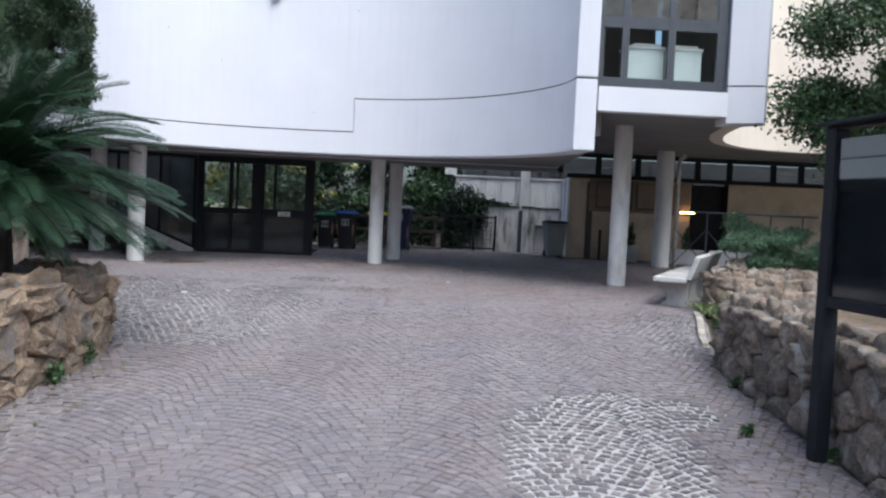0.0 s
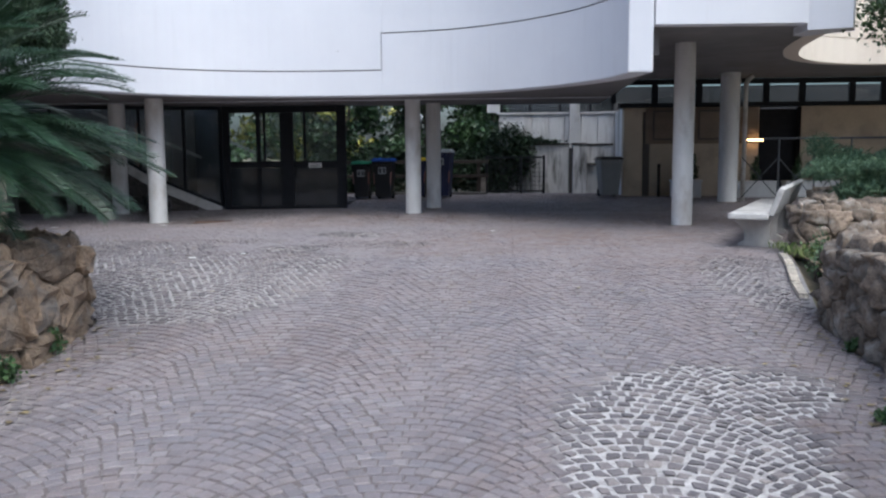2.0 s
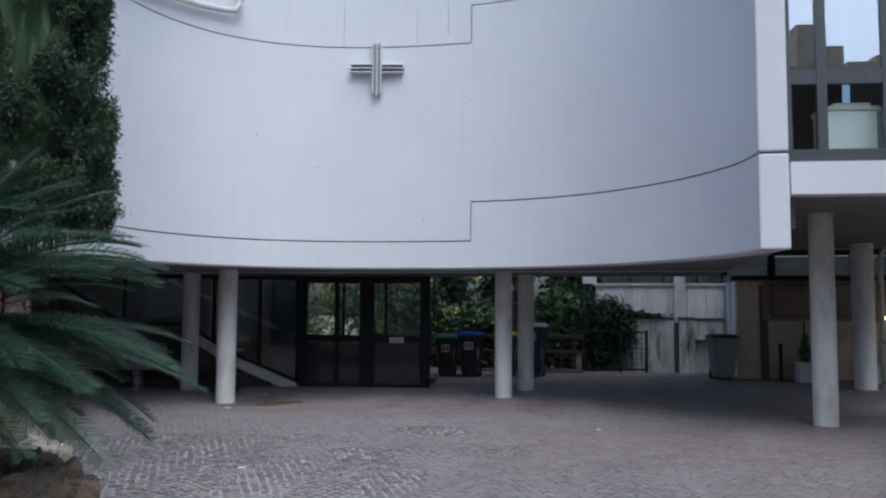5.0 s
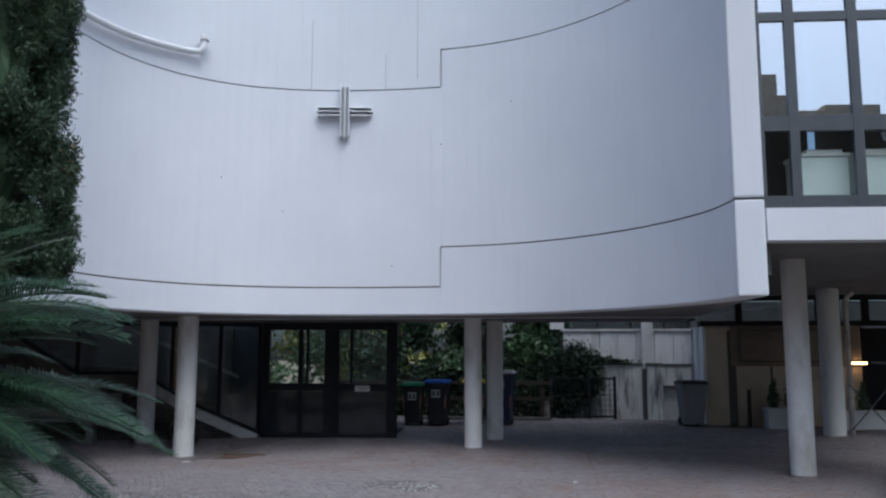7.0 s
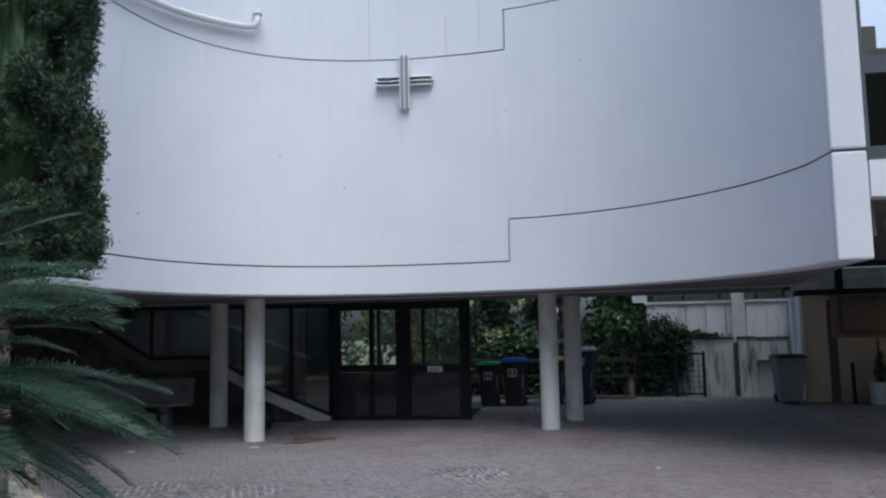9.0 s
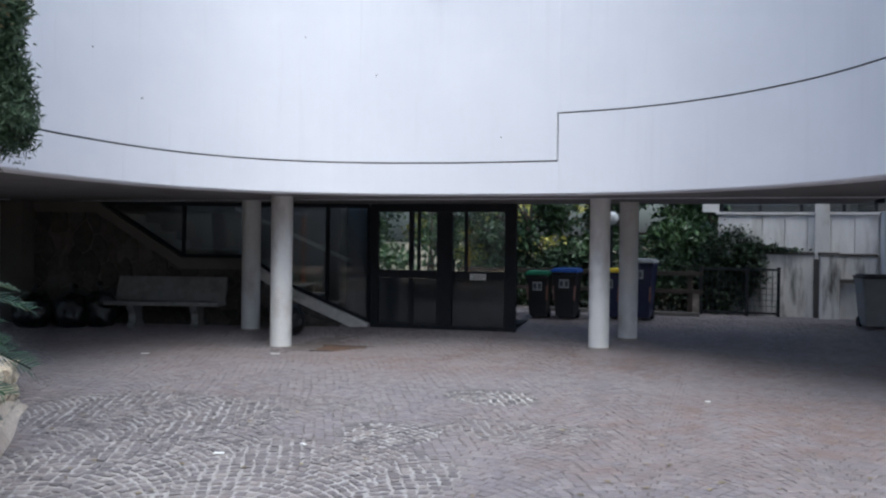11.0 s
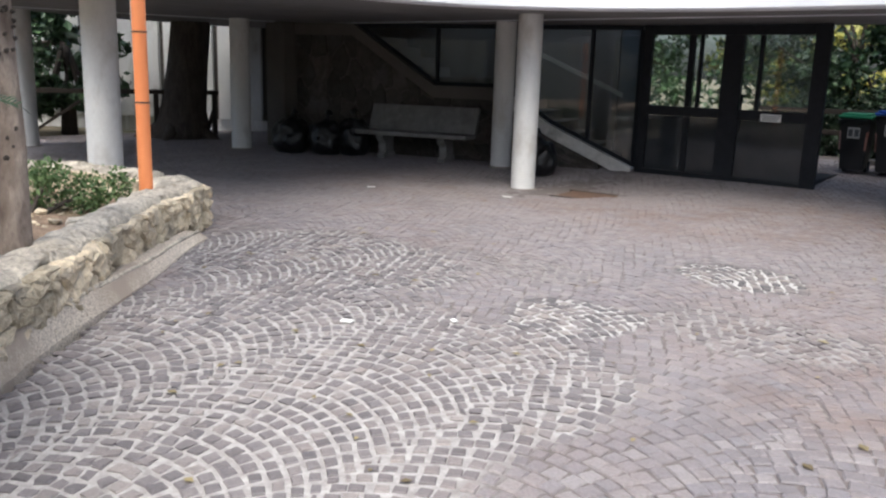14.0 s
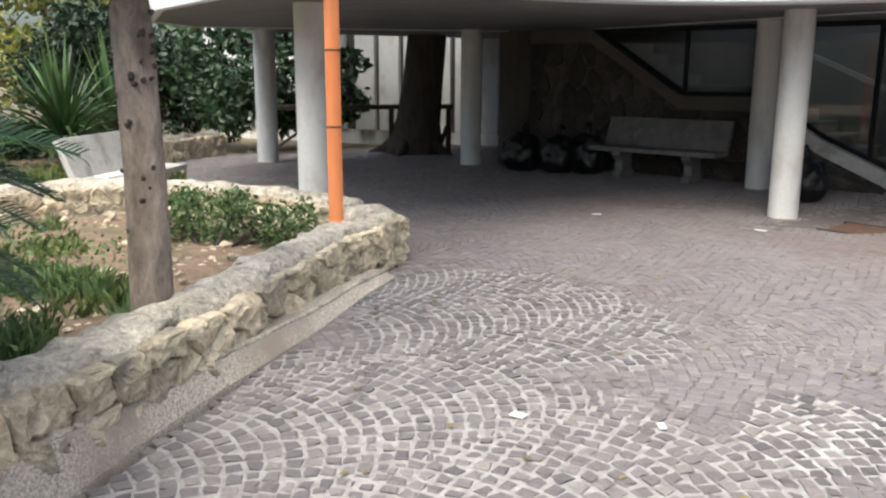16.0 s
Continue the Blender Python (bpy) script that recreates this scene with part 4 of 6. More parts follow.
    # grey panelled wing further back
    wing = tagged(new("wall_wing"), "pale grey concrete panel wing with strip windows", "wall", kind="structure")
    yw = 22.45
    part("wing_body", box(0.3, 3.2, yw + 0.06, yw + 0.3, 0.1, 2.15), M_OLDCONCRETE, wing)
    for k in range(7):
        a = 0.3 + k * 0.41
        part("panel", box(a + 0.006, a + 0.4, yw, yw + 0.058, 1.2, 2.14, 0.006), M_OLDCONCRETE, wing)
    part("coping", box(0.25, 3.19, yw - 0.04, yw + 0.3, 2.152, 2.2), M_COLUMN, wing)
    part("wing_pilaster", box(2.06, 2.31, yw - 0.12, yw - 0.042, 0.1, 3.4), M_COLUMN, wing)
    part("wing_upper", box(0.0, 0.32, yw - 0.02, yw + 0.3, 2.2, 3.3), M_COLUMN, wing)
    part("wing_top", box(0.33, 3.2, yw, yw + 0.3, 2.75, 3.3), M_OLDCONCRETE, wing)
    part("wing_dark", box(0.3, 3.2, yw + 1.5, yw + 1.6, 2.2, 2.75), M_DARKROOM, wing)
    strip = tagged(new("window_3"), "narrow strip window of the grey wing", "window", kind="structure")
    for a in (0.34, 1.05, 1.8, 2.55, 3.1):
        part("mullion", box(a, a + 0.06, yw + 0.06, yw + 0.12, 2.203, 2.749), M_BLACK, strip)
    for a in (0.4, 1.11, 1.86, 2.61):
        part("pane", box(a + 0.001, a + 0.488 if a > 2.6 else a + 0.649, yw + 0.08, yw + 0.088, 2.204, 2.748), M_GLASS, strip).visible_shadow = False
    low = tagged(new("wall_low_concrete"), "weathered low concrete walls with black streaks", "wall", kind="structure")
    for a, b, yy, h in ((1.0, 2.05, 22.36, 1.38), (2.14, 2.47, 22.1, 1.38), (2.49, 3.12, 22.3, 1.36)):
        part("block", box(a, b, yy, yy + 0.3, 0.1, h, 0.015), M_STREAKED, low)
        part("block_top", box(a - 0.02, b + 0.02 if b < 2 or b > 3 else b, yy - 0.025, yy + 0.3, h + 0.002, h + 0.05, 0.01), M_DARKMORTAR, low)
    # Dark fill in place of the shade between two blocks.
    part("slot", box(2.052, 2.138, 22.3, 22.4, 0.1, 1.3), M_DARKPLASTER, low)
    part("ledge", box(2.5, 3.1, 22.2, 22.298, 0.86, 0.93), M_DARKPLASTER, low)


back_building()


# ---- garden walls and kerbs ----
def level(v):
    return lambda x, y: v


def gz(x, y):
    return ground_z(x, y)


rubble_wall("wall_left", [(-2.86, -3.0), (-2.83, 1.5), (-2.8, 5.0), (-2.74, 7.1), (-2.86, 7.5), (-3.25, 7.75), (-3.7, 7.8)], gz, lambda x, y: 0.46 + 0.06 * noise.noise(Vector((x * 2.4, y * 2.4, 8))), 0.34, 0.5, M_RUBBLE, M_MORTAR,
            "tall rough tan rubble stone wall of the planting bed", 11, proud=0.07, flush=-0.02, rough=0.06, crown=0.02, topped=0.4)
rubble_wall("wall_bed", [(-3.2, 7.83), (-3.95, 8.87), (-4.9, 9.87), (-5.53, 10.55), (-5.93, 11.1), (-6.2, 11.38), (-6.6, 11.4)], gz, lambda x, y: 0.37 + 0.025 * noise.noise(Vector((x * 2.2, y * 2.2, 0))), 0.34, 0.2, M_PALE, M_PALEMORTAR,
            "low pale rubble stone wall capped with cement", 12, proud=0.05, flush=-0.006, rough=0.045, crown=0.035, topped=0.0, step=0.04)
rubble_wall("wall_bed_rear", [(-8.5, 8.6), (-8.62, 9.2), (-8.3, 10.0), (-7.5, 10.75), (-6.7, 11.12)], level(0.0), lambda x, y: float(np.interp(x, (-8.6, -6.7), (0.47, 0.38))), 0.3, 0.2, M_PALE, M_PALEMORTAR,
            "low pale rubble wall along the back of the bed", 13, both=True)
rubble_wall("wall_right", [(4.6, 9.1), (3.9, 8.75), (3.3, 8.25), (3.02, 7.75), (2.98, 7.0), (3.06, 5.0), (3.14, 2.0), (3.2, -3.0)], gz, lambda x, y: 0.45 + 0.07 * noise.noise(Vector((x * 2.5, y * 2.5, 3))), 0.33, 0.31, M_GREYRUBBLE, M_MORTAR,
            "rough brown rubble stone retaining wall with mortar cap", 14, proud=0.075, flush=-0.015, rough=0.06, crown=0.02, topped=0.3, worn=True)
rubble_wall("wall_shrub_bed", [(5.45, 15.2), (5.05, 13.9), (4.62, 12.8), (4.2, 11.7), (3.78, 10.9), (3.85, 10.62), (4.5, 10.75), (6.0, 11.4), (8.0, 11.9)], level(0.0), lambda x, y: 0.52 + 0.07 * noise.noise(Vector((x * 3, y * 3, 5))), 0.35, 0.24, M_GREYRUBBLE, M_MORTAR,
            "rough rubble stone wall in front of the shrubs", 15, proud=0.07, flush=-0.015, rough=0.05, crown=0.02, worn=True, topped=0.25)
rubble_wall("wall_garden_far", [(-13.6, 10.2), (-14.2, 11.2), (-15.0, 12.2), (-15.6, 13.0)], level(0.0), level(0.4), 0.35, 0.22, M_PALE, M_MORTAR,
            "low dry stone wall at the edge of the garden", 16)


def kerb_run(name, points, top, wide, label, material, piece_len=0.8, lean=0.1):
    path = smooth_path(points, 0.1)
    back = offset_path(path, -wide)
    kerb = tagged(new(name), label, "kerb", kind="structure")
    n = max(1, int(piece_len / 0.1))
    i = 0
    while i < len(path) - 1:
        j = min(i + n, len(path) - 1)
        if len(path) - 1 - j < 3:
            j = len(path) - 1
        bm = bmesh.new()
        rows = []
        for k in range(i, j + 1):
            (x, y), (bx, by) = path[k], back[k]
            z = top(x, y)
            f = 0.012 if k in (i,) else 0.0
            g = ground_z(x, y)
            at = lambda k: (x + (bx - x) * k, y + (by - y) * k)
            wear = 0.008 * noise.noise(Vector((x * 6, y * 6, 1)))
            rows.append([bm.verts.new(v) for v in ((*at(0.0), g - 0.1), (*at(0.02), g + 0.01), (*at(lean), z - 0.012 - f + wear), (*at(lean + 0.1), z - f + wear), (*at(1.0), z - f), (*at(1.0), g - 0.1))])
        for a, b in zip(rows, rows[1:]):
            for k in range(5):
                bm.faces.new((a[k], a[k + 1], b[k + 1], b[k]))
        bm.faces.new(rows[0])
        bm.faces.new(rows[-1][::-1])
        part("kerb_stone", bm, material, kerb)
        i = j
    return kerb


kerb_run("kerb_left", [(-3.07, 7.74), (-3.38, 8.27), (-3.86, 8.89), (-4.62, 9.9), (-5.2, 10.55), (-5.53, 10.97)], lambda x, y: 0.16 - 0.034 * (y - 8), 0.2, "washed pebble concrete kerb at the foot of the wall", M_KERB, 0.95, 0.32)
EDGE = offset_path(smooth_path([(-3.07, 7.74), (-3.38, 8.27), (-3.86, 8.89), (-4.62, 9.9), (-5.2, 10.55), (-5.53, 10.97)], 0.1), -0.085)
part("kerb_lip", tube([(x, y, 0.156 - 0.034 * (y - 8) + 0.006 * noise.noise(Vector((x * 5, y * 5, 2)))) for x, y in EDGE], [0.016] * len(EDGE), 8), M_PALEMORTAR, bpy.data.objects["kerb_left"], "pale dusty worn edge", smooth=True)
kerb_run("kerb_right", [(3.6, 10.6), (3.45, 9.9), (3.22, 9.0), (3.12, 8.5)], lambda x, y: ground_z(x, y) + 0.04, -0.09, "pale concrete kerb beside a grass strip", M_PALEMORTAR)


def soil(name, poly, z, label, seed):
    rng = random.Random(seed)
    bm = bmesh.new()
    c = Vector((sum(p[0] for p in poly) / len(poly), sum(p[1] for p in poly) / len(poly), z + 0.06))
    prev = None
    mid = bm.verts.new(c)
    rings = []
    for f in (0.3, 0.6, 0.85, 1.0):
        ring = []
        for i, p in enumerate(poly):
            q = poly[(i + 1) % len(poly)]
            for u in (0.0, 0.33, 0.67):
                x, y = p[0] + u * (q[0] - p[0]), p[1] + u * (q[1] - p[1])
                ring.append(bm.verts.new((c.x + (x - c.x) * f, c.y + (y - c.y) * f, z + 0.06 * (1 - f) + rng.uniform(-0.02, 0.02))))
        rings.append(ring)
    n = len(rings[0])
    for k in range(n):
        bm.faces.new((mid, rings[0][k], rings[0][(k + 1) % n]))
    for a, b in zip(rings, rings[1:]):
        for k in range(n):
            bm.faces.new((a[k], b[k], b[(k + 1) % n], a[(k + 1) % n]))
    return tagged(part(name, bm, M_SOIL, smooth=True), label, "soil", kind="structure")


soil("soil_bed", [(-3.5, 7.9), (-4.1, 8.7), (-5.1, 9.7), (-5.8, 10.5), (-6.4, 10.95), (-7.4, 10.75), (-8.3, 9.95), (-8.6, 8.8), (-9.6, 6.5), (-5.0, 6.3), (-3.6, 7.6)], 0.2, "bare reddish soil with litter in the planting bed", 3)
soil("soil_cycad", [(-3.15, -3), (-3.12, 3.0), (-3.1, 7.0), (-3.4, 7.5), (-5.0, 7.0), (-9.6, 7.0), (-12, 2.0), (-12, -3)], 0.42, "dark soil of the planting bed under the cycad", 4)
soil("soil_right", [(3.38, -3.0), (3.34, 5.0), (3.3, 7.8), (4.6, 8.6), (9.0, 8.6), (9.0, -3.0)], 0.36, "soil behind the retaining wall", 5)
soil("soil_grass_strip", [(3.3, 8.6), (3.5, 9.6), (3.75, 10.75), (4.6, 10.9), (9.0, 12.0), (9.0, 9.0), (4.6, 9.2)], 0.06, "grassy soil strip between two walls", 6)
soil("soil_shrubs", [(4.1, 11.0), (4.5, 11.8), (4.95, 12.8), (5.4, 13.9), (5.8, 15.1), (9.0, 15.1), (9.0, 12.3), (6.0, 11.7)], 0.42, "soil under the shrubs", 7)
soil("soil_far_left", [(-9.7, 8.6), (-9.9, 6.5), (-22, 3.0), (-24, 9.0), (-17, 12.5), (-15.3, 12.0), (-14.0, 10.0), (-12.0, 9.0)], 0.12, "garden soil with rough grass", 8)


# ---- benches ----
def bench_parts(label, at, rz, length=1.75, stone=None, back=0.46, lean=22):
    stone = stone or M_CONCRETE
    b = thing("bench", label, "bench", at, rz, group="concrete benches")
    h = length / 2
    part("seat", box(-h, h, -0.24, 0.22, 0.38, 0.45, 0.018), stone, b)
    bm = box(-h + 0.02, h - 0.02, -0.035, 0.035, 0.0, back, 0.015)
    bmesh.ops.transform(bm, matrix=Matrix.Translation((0, 0.235, 0.43)) @ Euler((radians(-lean), 0, 0)).to_matrix().to_4x4(), verts=bm.verts[:])
    part("backrest", bm, stone, b)
    for s in (-1, 1):
        bm = bmesh.new()
        x0, x1 = s * (h - 0.45) - 0.06, s * (h - 0.45) + 0.06
        prof = [(-0.16, 0.0), (0.27, 0.0), (0.27, 0.06), (0.2, 0.1), (0.2, 0.3), (0.33, 0.6), (0.27, 0.62), (0.16, 0.38), (-0.2, 0.38), (-0.21, 0.33), (-0.1, 0.24), (-0.09, 0.1), (-0.16, 0.06)]
        v0 = [bm.verts.new((x0, y, z)) for y, z in prof]
        v1 = [bm.verts.new((x1, y, z)) for y, z in prof]
        bm.faces.new(v0[::-1])
        bm.faces.new(v1)
        for k in range(len(prof)):
            j = (k + 1) % len(prof)
            bm.faces.new((v0[k], v0[j], v1[j], v1[k]))
        part("leg", bm, stone, b)
    return b


bench_parts("grey concrete park bench under the building by the stair wall", (-8.78, 17.2, 0.0), WRZ, 2.0, M_SHADEDBENCH)
for x, y in ((3.7, 12.07), (4.41, 13.83)):
    bench_parts("weathered grey concrete bench beside the shrub bed", (x, y, -0.03), 248.0, 1.86, None, 0.34, 20)
bench_parts("grey concrete bench behind the low garden wall", (-9.95, 10.1, -0.02), 139.0, 1.7)


# ---- bin bags ----
def bag(x, y, r, h, seed, tilt=0.0):
    b = thing("bin_bag", "full shiny black plastic rubbish bag on the paving", "bin bag", (x, y, ground_z(x, y)), seed * 40.0, group="rubbish bags by the stair wall")
    bm = bmesh.new()
    bmesh.ops.create_icosphere(bm, subdivisions=4, radius=1.0)
    for v in bm.verts:
        n = noise.noise(v.co * 2.2 + Vector((seed * 7.1, 0, 0))) * 0.22 + noise.noise(v.co * 6.0 + Vector((0, seed * 3.3, 0))) * 0.07
        flat = max(v.co.z, -0.75)
        v.co = Vector((v.co.x * r * (1 + n), v.co.y * r * (1 + n), (flat + 0.75) / 1.75 * h * (1 + n * 0.5)))
    part("bag_body", bm, M_BAG, b, smooth=True)
    part("bag_knot", tube([(0, 0, h * 0.93), (0.02, 0.01, h + 0.07), (0.07, 0.03, h + 0.11)], [0.05, 0.03, 0.07], 10), M_BAG, b, smooth=True)


for k, (x, y, r, h) in enumerate(((-10.75, 16.25, 0.34, 0.6), (-10.2, 16.55, 0.32, 0.58), (-9.85, 16.85, 0.3, 0.62), (-6.55, 17.55, 0.25, 0.55))):
    bag(x, y, r, h, k + 1)


# ---- wheeled bins ----
def wheelie(x, y, rz, w, d, h, body, lid, label, sticker=True):
    b = thing("wheelie_bin", label, "waste bin", (x, y, ground_z(x, y)), rz, group="wheeled waste bins")
    bm = bmesh.new()
    rings = [(0.74, 0.05), (0.98, h - 0.12), (1.05, h - 0.115), (1.05, h - 0.06)]
    rows = [[bm.verts.new((sx * w / 2 * k, sy * d / 2 * k, z)) for sx, sy in ((-1, -1), (1, -1), (1, 1), (-1, 1))] for k, z in rings]
    for a, c in zip(rows, rows[1:]):
        for i in range(4):
            bm.faces.new((a[i], a[(i + 1) % 4], c[(i + 1) % 4], c[i]))
    bm.faces.new(rows[0][::-1])
    bm.faces.new(rows[-1])
    bmesh.ops.bevel(bm, geom=bm.edges[:], offset=0.012, segments=2, affect="EDGES")
    part("bin_body", bm, body, b)
    bm = box(-w / 2 * 1.08, w / 2 * 1.08, -d / 2 * 1.12, d / 2 * 1.1, h - 0.055, h - 0.01, 0.015)
    box(-w / 2 * 0.95, w / 2 * 0.95, -d / 2 * 0.95, d / 2 * 0.95, h - 0.012, h + 0.02, 0.014, bm)
    part("lid", bm, lid, b)
    part("handle", tube([(-w * 0.4, d / 2 + 0.06, h - 0.1), (w * 0.4, d / 2 + 0.06, h - 0.1)], [0.014, 0.014], 8), body, b)
    for s in (-1, 1):
        part("wheel", tube([(s * w * 0.36 - 0.025, d * 0.36, 0.09), (s * w * 0.36 + 0.025, d * 0.36, 0.09)], [0.09, 0.09], 18), M_BLACK, b)
        if sticker:
            part("reflector_strip", beam((s * w * 0.41, -d / 2 * 0.88 - 0.018, 0.35), (s * w * 0.44, -d / 2 * 0.93 - 0.018, 0.62), 0.04, 0.004), M_REFLECT, b)
    if sticker:
        plate = part("label_plate", box(-w * 0.2, w * 0.2, -d / 2 - 0.012, -d / 2 - 0.004, h - 0.34, h - 0.18), M_STICKER, b)
        for s in (-1, 1):
            part("label_mark", box(s * w * 0.1 - 0.028, s * w * 0.1 + 0.028, -d / 2 - 0.0145, -d / 2 - 0.0125, h - 0.31, h - 0.21), M_FRAME, plate)
    return b


wheelie(-2.85, 20.4, 2, 0.42, 0.48, 0.86, M_BINBODY, M_GREENLID, "dark wheeled bin with green lid under the trees")
wheelie(-2.33, 20.4, -3, 0.46, 0.5, 0.92, M_BINBODY, M_BLUELID, "dark wheeled bin with blue lid under the trees")
wheelie(-1.6, 20.6, 4, 0.46, 0.5, 0.92, M_BLUEBODY, M_YELLOWLID, "dark blue wheeled bin with yellow lid")
wheelie(-1.03, 20.65, -5, 0.54, 0.58, 1.1, M_BLUEBODY, M_STICKER, "large blue wheeled bin with grey lid")
wheelie(2.85, 20.75, 8, 0.5, 0.55, 0.9, M_BINGREY, M_BINBODY, "grey wheeled bin with a dark lid by the wall", sticker=False)


# ---- fence and gate at the back ----
def mesh_gate():
    g = thing("metal_gate", "black steel grid gate across the rear path", "gate", (0.0, 22.2, 0.18))
    for x in (0.0, 0.85, 1.42):
        part("gate_post", box(x - 0.03, x + 0.03, -0.03, 0.03, -0.05, 0.95), M_BLACK, g)
    for z in (0.06, 0.9):
        part("gate_rail", box(0.031, 1.389, -0.018, 0.018, z - 0.02, z + 0.02), M_BLACK, g)
    for k in range(1, 13):
        x = k * 1.42 / 13
        part("gate_bar", box(x - 0.006, x + 0.006, -0.006, 0.006, 0.081, 0.879), M_BLACK, g)
    for k in range(1, 7):
        z = 0.08 + k * 0.114
        part("gate_wire", box(0.031, 1.389, 0.0065, 0.0135, z - 0.004, z + 0.004), M_BLACK, g)
    f = thing("timber_fence", "dark weathered rail fence under the hedge", "fence", (-4.6, 22.0, 0.18))
    for x in (0.0, 1.5, 3.0, 4.4):
        part("post", box(x - 0.05, x + 0.05, -0.05, 0.05, -0.1, 0.85, 0.008), M_WOOD, f)
    for z in (0.45, 0.8):
        part("rail", box(-0.3, 4.65, -0.085, -0.052, z - 0.04, z + 0.04, 0.006), M_WOOD, f)
    s = thing("concrete_stub", "short pale concrete post by the gate", "post", (-0.12, 22.2, 0.15))
    part("stub", box(-0.09, 0.09, -0.09, 0.09, -0.05, 0.5, 0.012), M_MORTAR, s)
    k = thing("edging", "low concrete edging along the planting", "edging", (-1.5, 21.6, 0.15))
    part("edge_block", box(-1.6, 1.5, -0.08, 0.08, -0.05, 0.1, 0.015), M_DARKMORTAR, k)


mesh_gate()


# ---- planters and railing by the back wall ----
def conifer_pot(x, y, w, d, h, label, n):
    z = ground_z(x, y)
    p = thing("planter", label, "planter", (x, y, z), group="white planters by the back wall")
    bm = box(-w / 2, w / 2, -d / 2, d / 2, 0.0, h, 0.015)
    part("trough", bm, M_PLANTER, p)
    part("rim", box(-w / 2 - 0.02, w / 2 + 0.02, -d / 2 - 0.02, d / 2 + 0.02, h - 0.05, h + 0.005, 0.01), M_PLANTER, p)
    for k in range(n):
        xx = (k + 0.5) * w / n - w / 2
        s = thing("potted_conifer", "small dark green conifer in a planter", "shrub", (x + xx, y, z + h), group="potted conifers")
        part("stem", tube([(0, 0, 0), (0, 0, 0.3)], [0.015, 0.008], 6), M_DARKBARK, s)
        leaves("foliage", [(0, 0, 0.16, 0.12, 0.12, 0.18), (0, 0, 0.36, 0.08, 0.08, 0.16), (0.03, 0, 0.5, 0.04, 0.04, 0.1)], 500, 0.03, M_DEEP, s, seed=k + int(x * 10))


conifer_pot(4.55, 20.5, 0.62, 0.4, 0.4, "grey-white trough planter with small conifers", 2)
conifer_pot(6.1, 20.55, 0.85, 0.4, 0.36, "white trough planter with a small conifer under the lamp", 1)
conifer_pot(7.3, 20.55, 1.1, 0.4, 0.36, "long white trough planter with green shrubs", 2)
post = thing("iron_post", "short dark iron post against the wall", "post", (3.98, 20.7, 0.16))
part("post_bar", box(-0.03, 0.03, -0.03, 0.03, -0.02, 0.75), M_WOOD, post)


def railing():
    r = thing("railing", "thin grey metal railing with cross braces", "railing", (6.3, 19.6, 0.1))
    for x in (0.0, 0.75, 1.5, 2.25):
        part("baluster", tube([(x, 0, 0), (x, 0, 1.35)], [0.022, 0.022], 8), M_FRAME, r)
    part("top_rail", tube([(-0.35, 0, 1.35), (2.6, 0, 1.35)], [0.024, 0.024], 8), M_FRAME, r)
    for a in (-0.75, 0.0, 0.75, 1.5):
        part("brace", tube([(a, 0, 0.1), (a + 0.75, 0, 0.95)], [0.012, 0.012], 6), M_FRAME, r)
        part("brace", tube([(a, 0.03, 0.95), (a + 0.75, 0.03, 0.1)], [0.012, 0.012], 6), M_FRAME, r)


railing()


# ---- notice board by the right wall ----
def notice_board():
    at = (2.87, 5.32, ground_z(2.87, 5.32))
    b = thing("notice_board", "black steel glazed notice board on posts", "notice board", at, math.degrees(math.atan2(-0.98, 0.19)))
    z = -at[2]
    part("post", box(-0.05, 0.05, -0.05, 0.05, -0.1, z + 1.84, 0.006), M_BLACK, b)
    part("post", box(1.35, 1.45, -0.05, 0.05, -0.1, z + 1.84, 0.006), M_BLACK, b)
    part("roof_cap", box(-0.1, 1.5, -0.1, 0.1, z + 1.841, z + 1.87, 0.01), M_BLACK, b)
    part("bottom_rail", box(0.051, 1.349, -0.045, 0.045, z + 0.66, z + 0.73, 0.006), M_BLACK, b)
    part("top_rail", box(0.051, 1.349, -0.045, 0.045, z + 1.82, z + 1.84, 0.006), M_BLACK, b)
    part("back_panel", box(0.051, 1.349, 0.0, 0.03, z + 0.731, z + 1.759), M_BLACK, b)
    part("header_panel", box(0.053, 1.347, -0.012, -0.002, z + 1.5, z + 1.755), M_BINGREY, b, "grey header strip")
    part("header_line", box(0.053, 1.347, -0.0155, -0.0125, z + 1.62, z + 1.632), M_BLACK, b)
    part("glass_front", box(0.054, 1.346, -0.028, -0.022, z + 0.735, z + 1.755), M_GLASS, b).visible_shadow = False


notice_board()


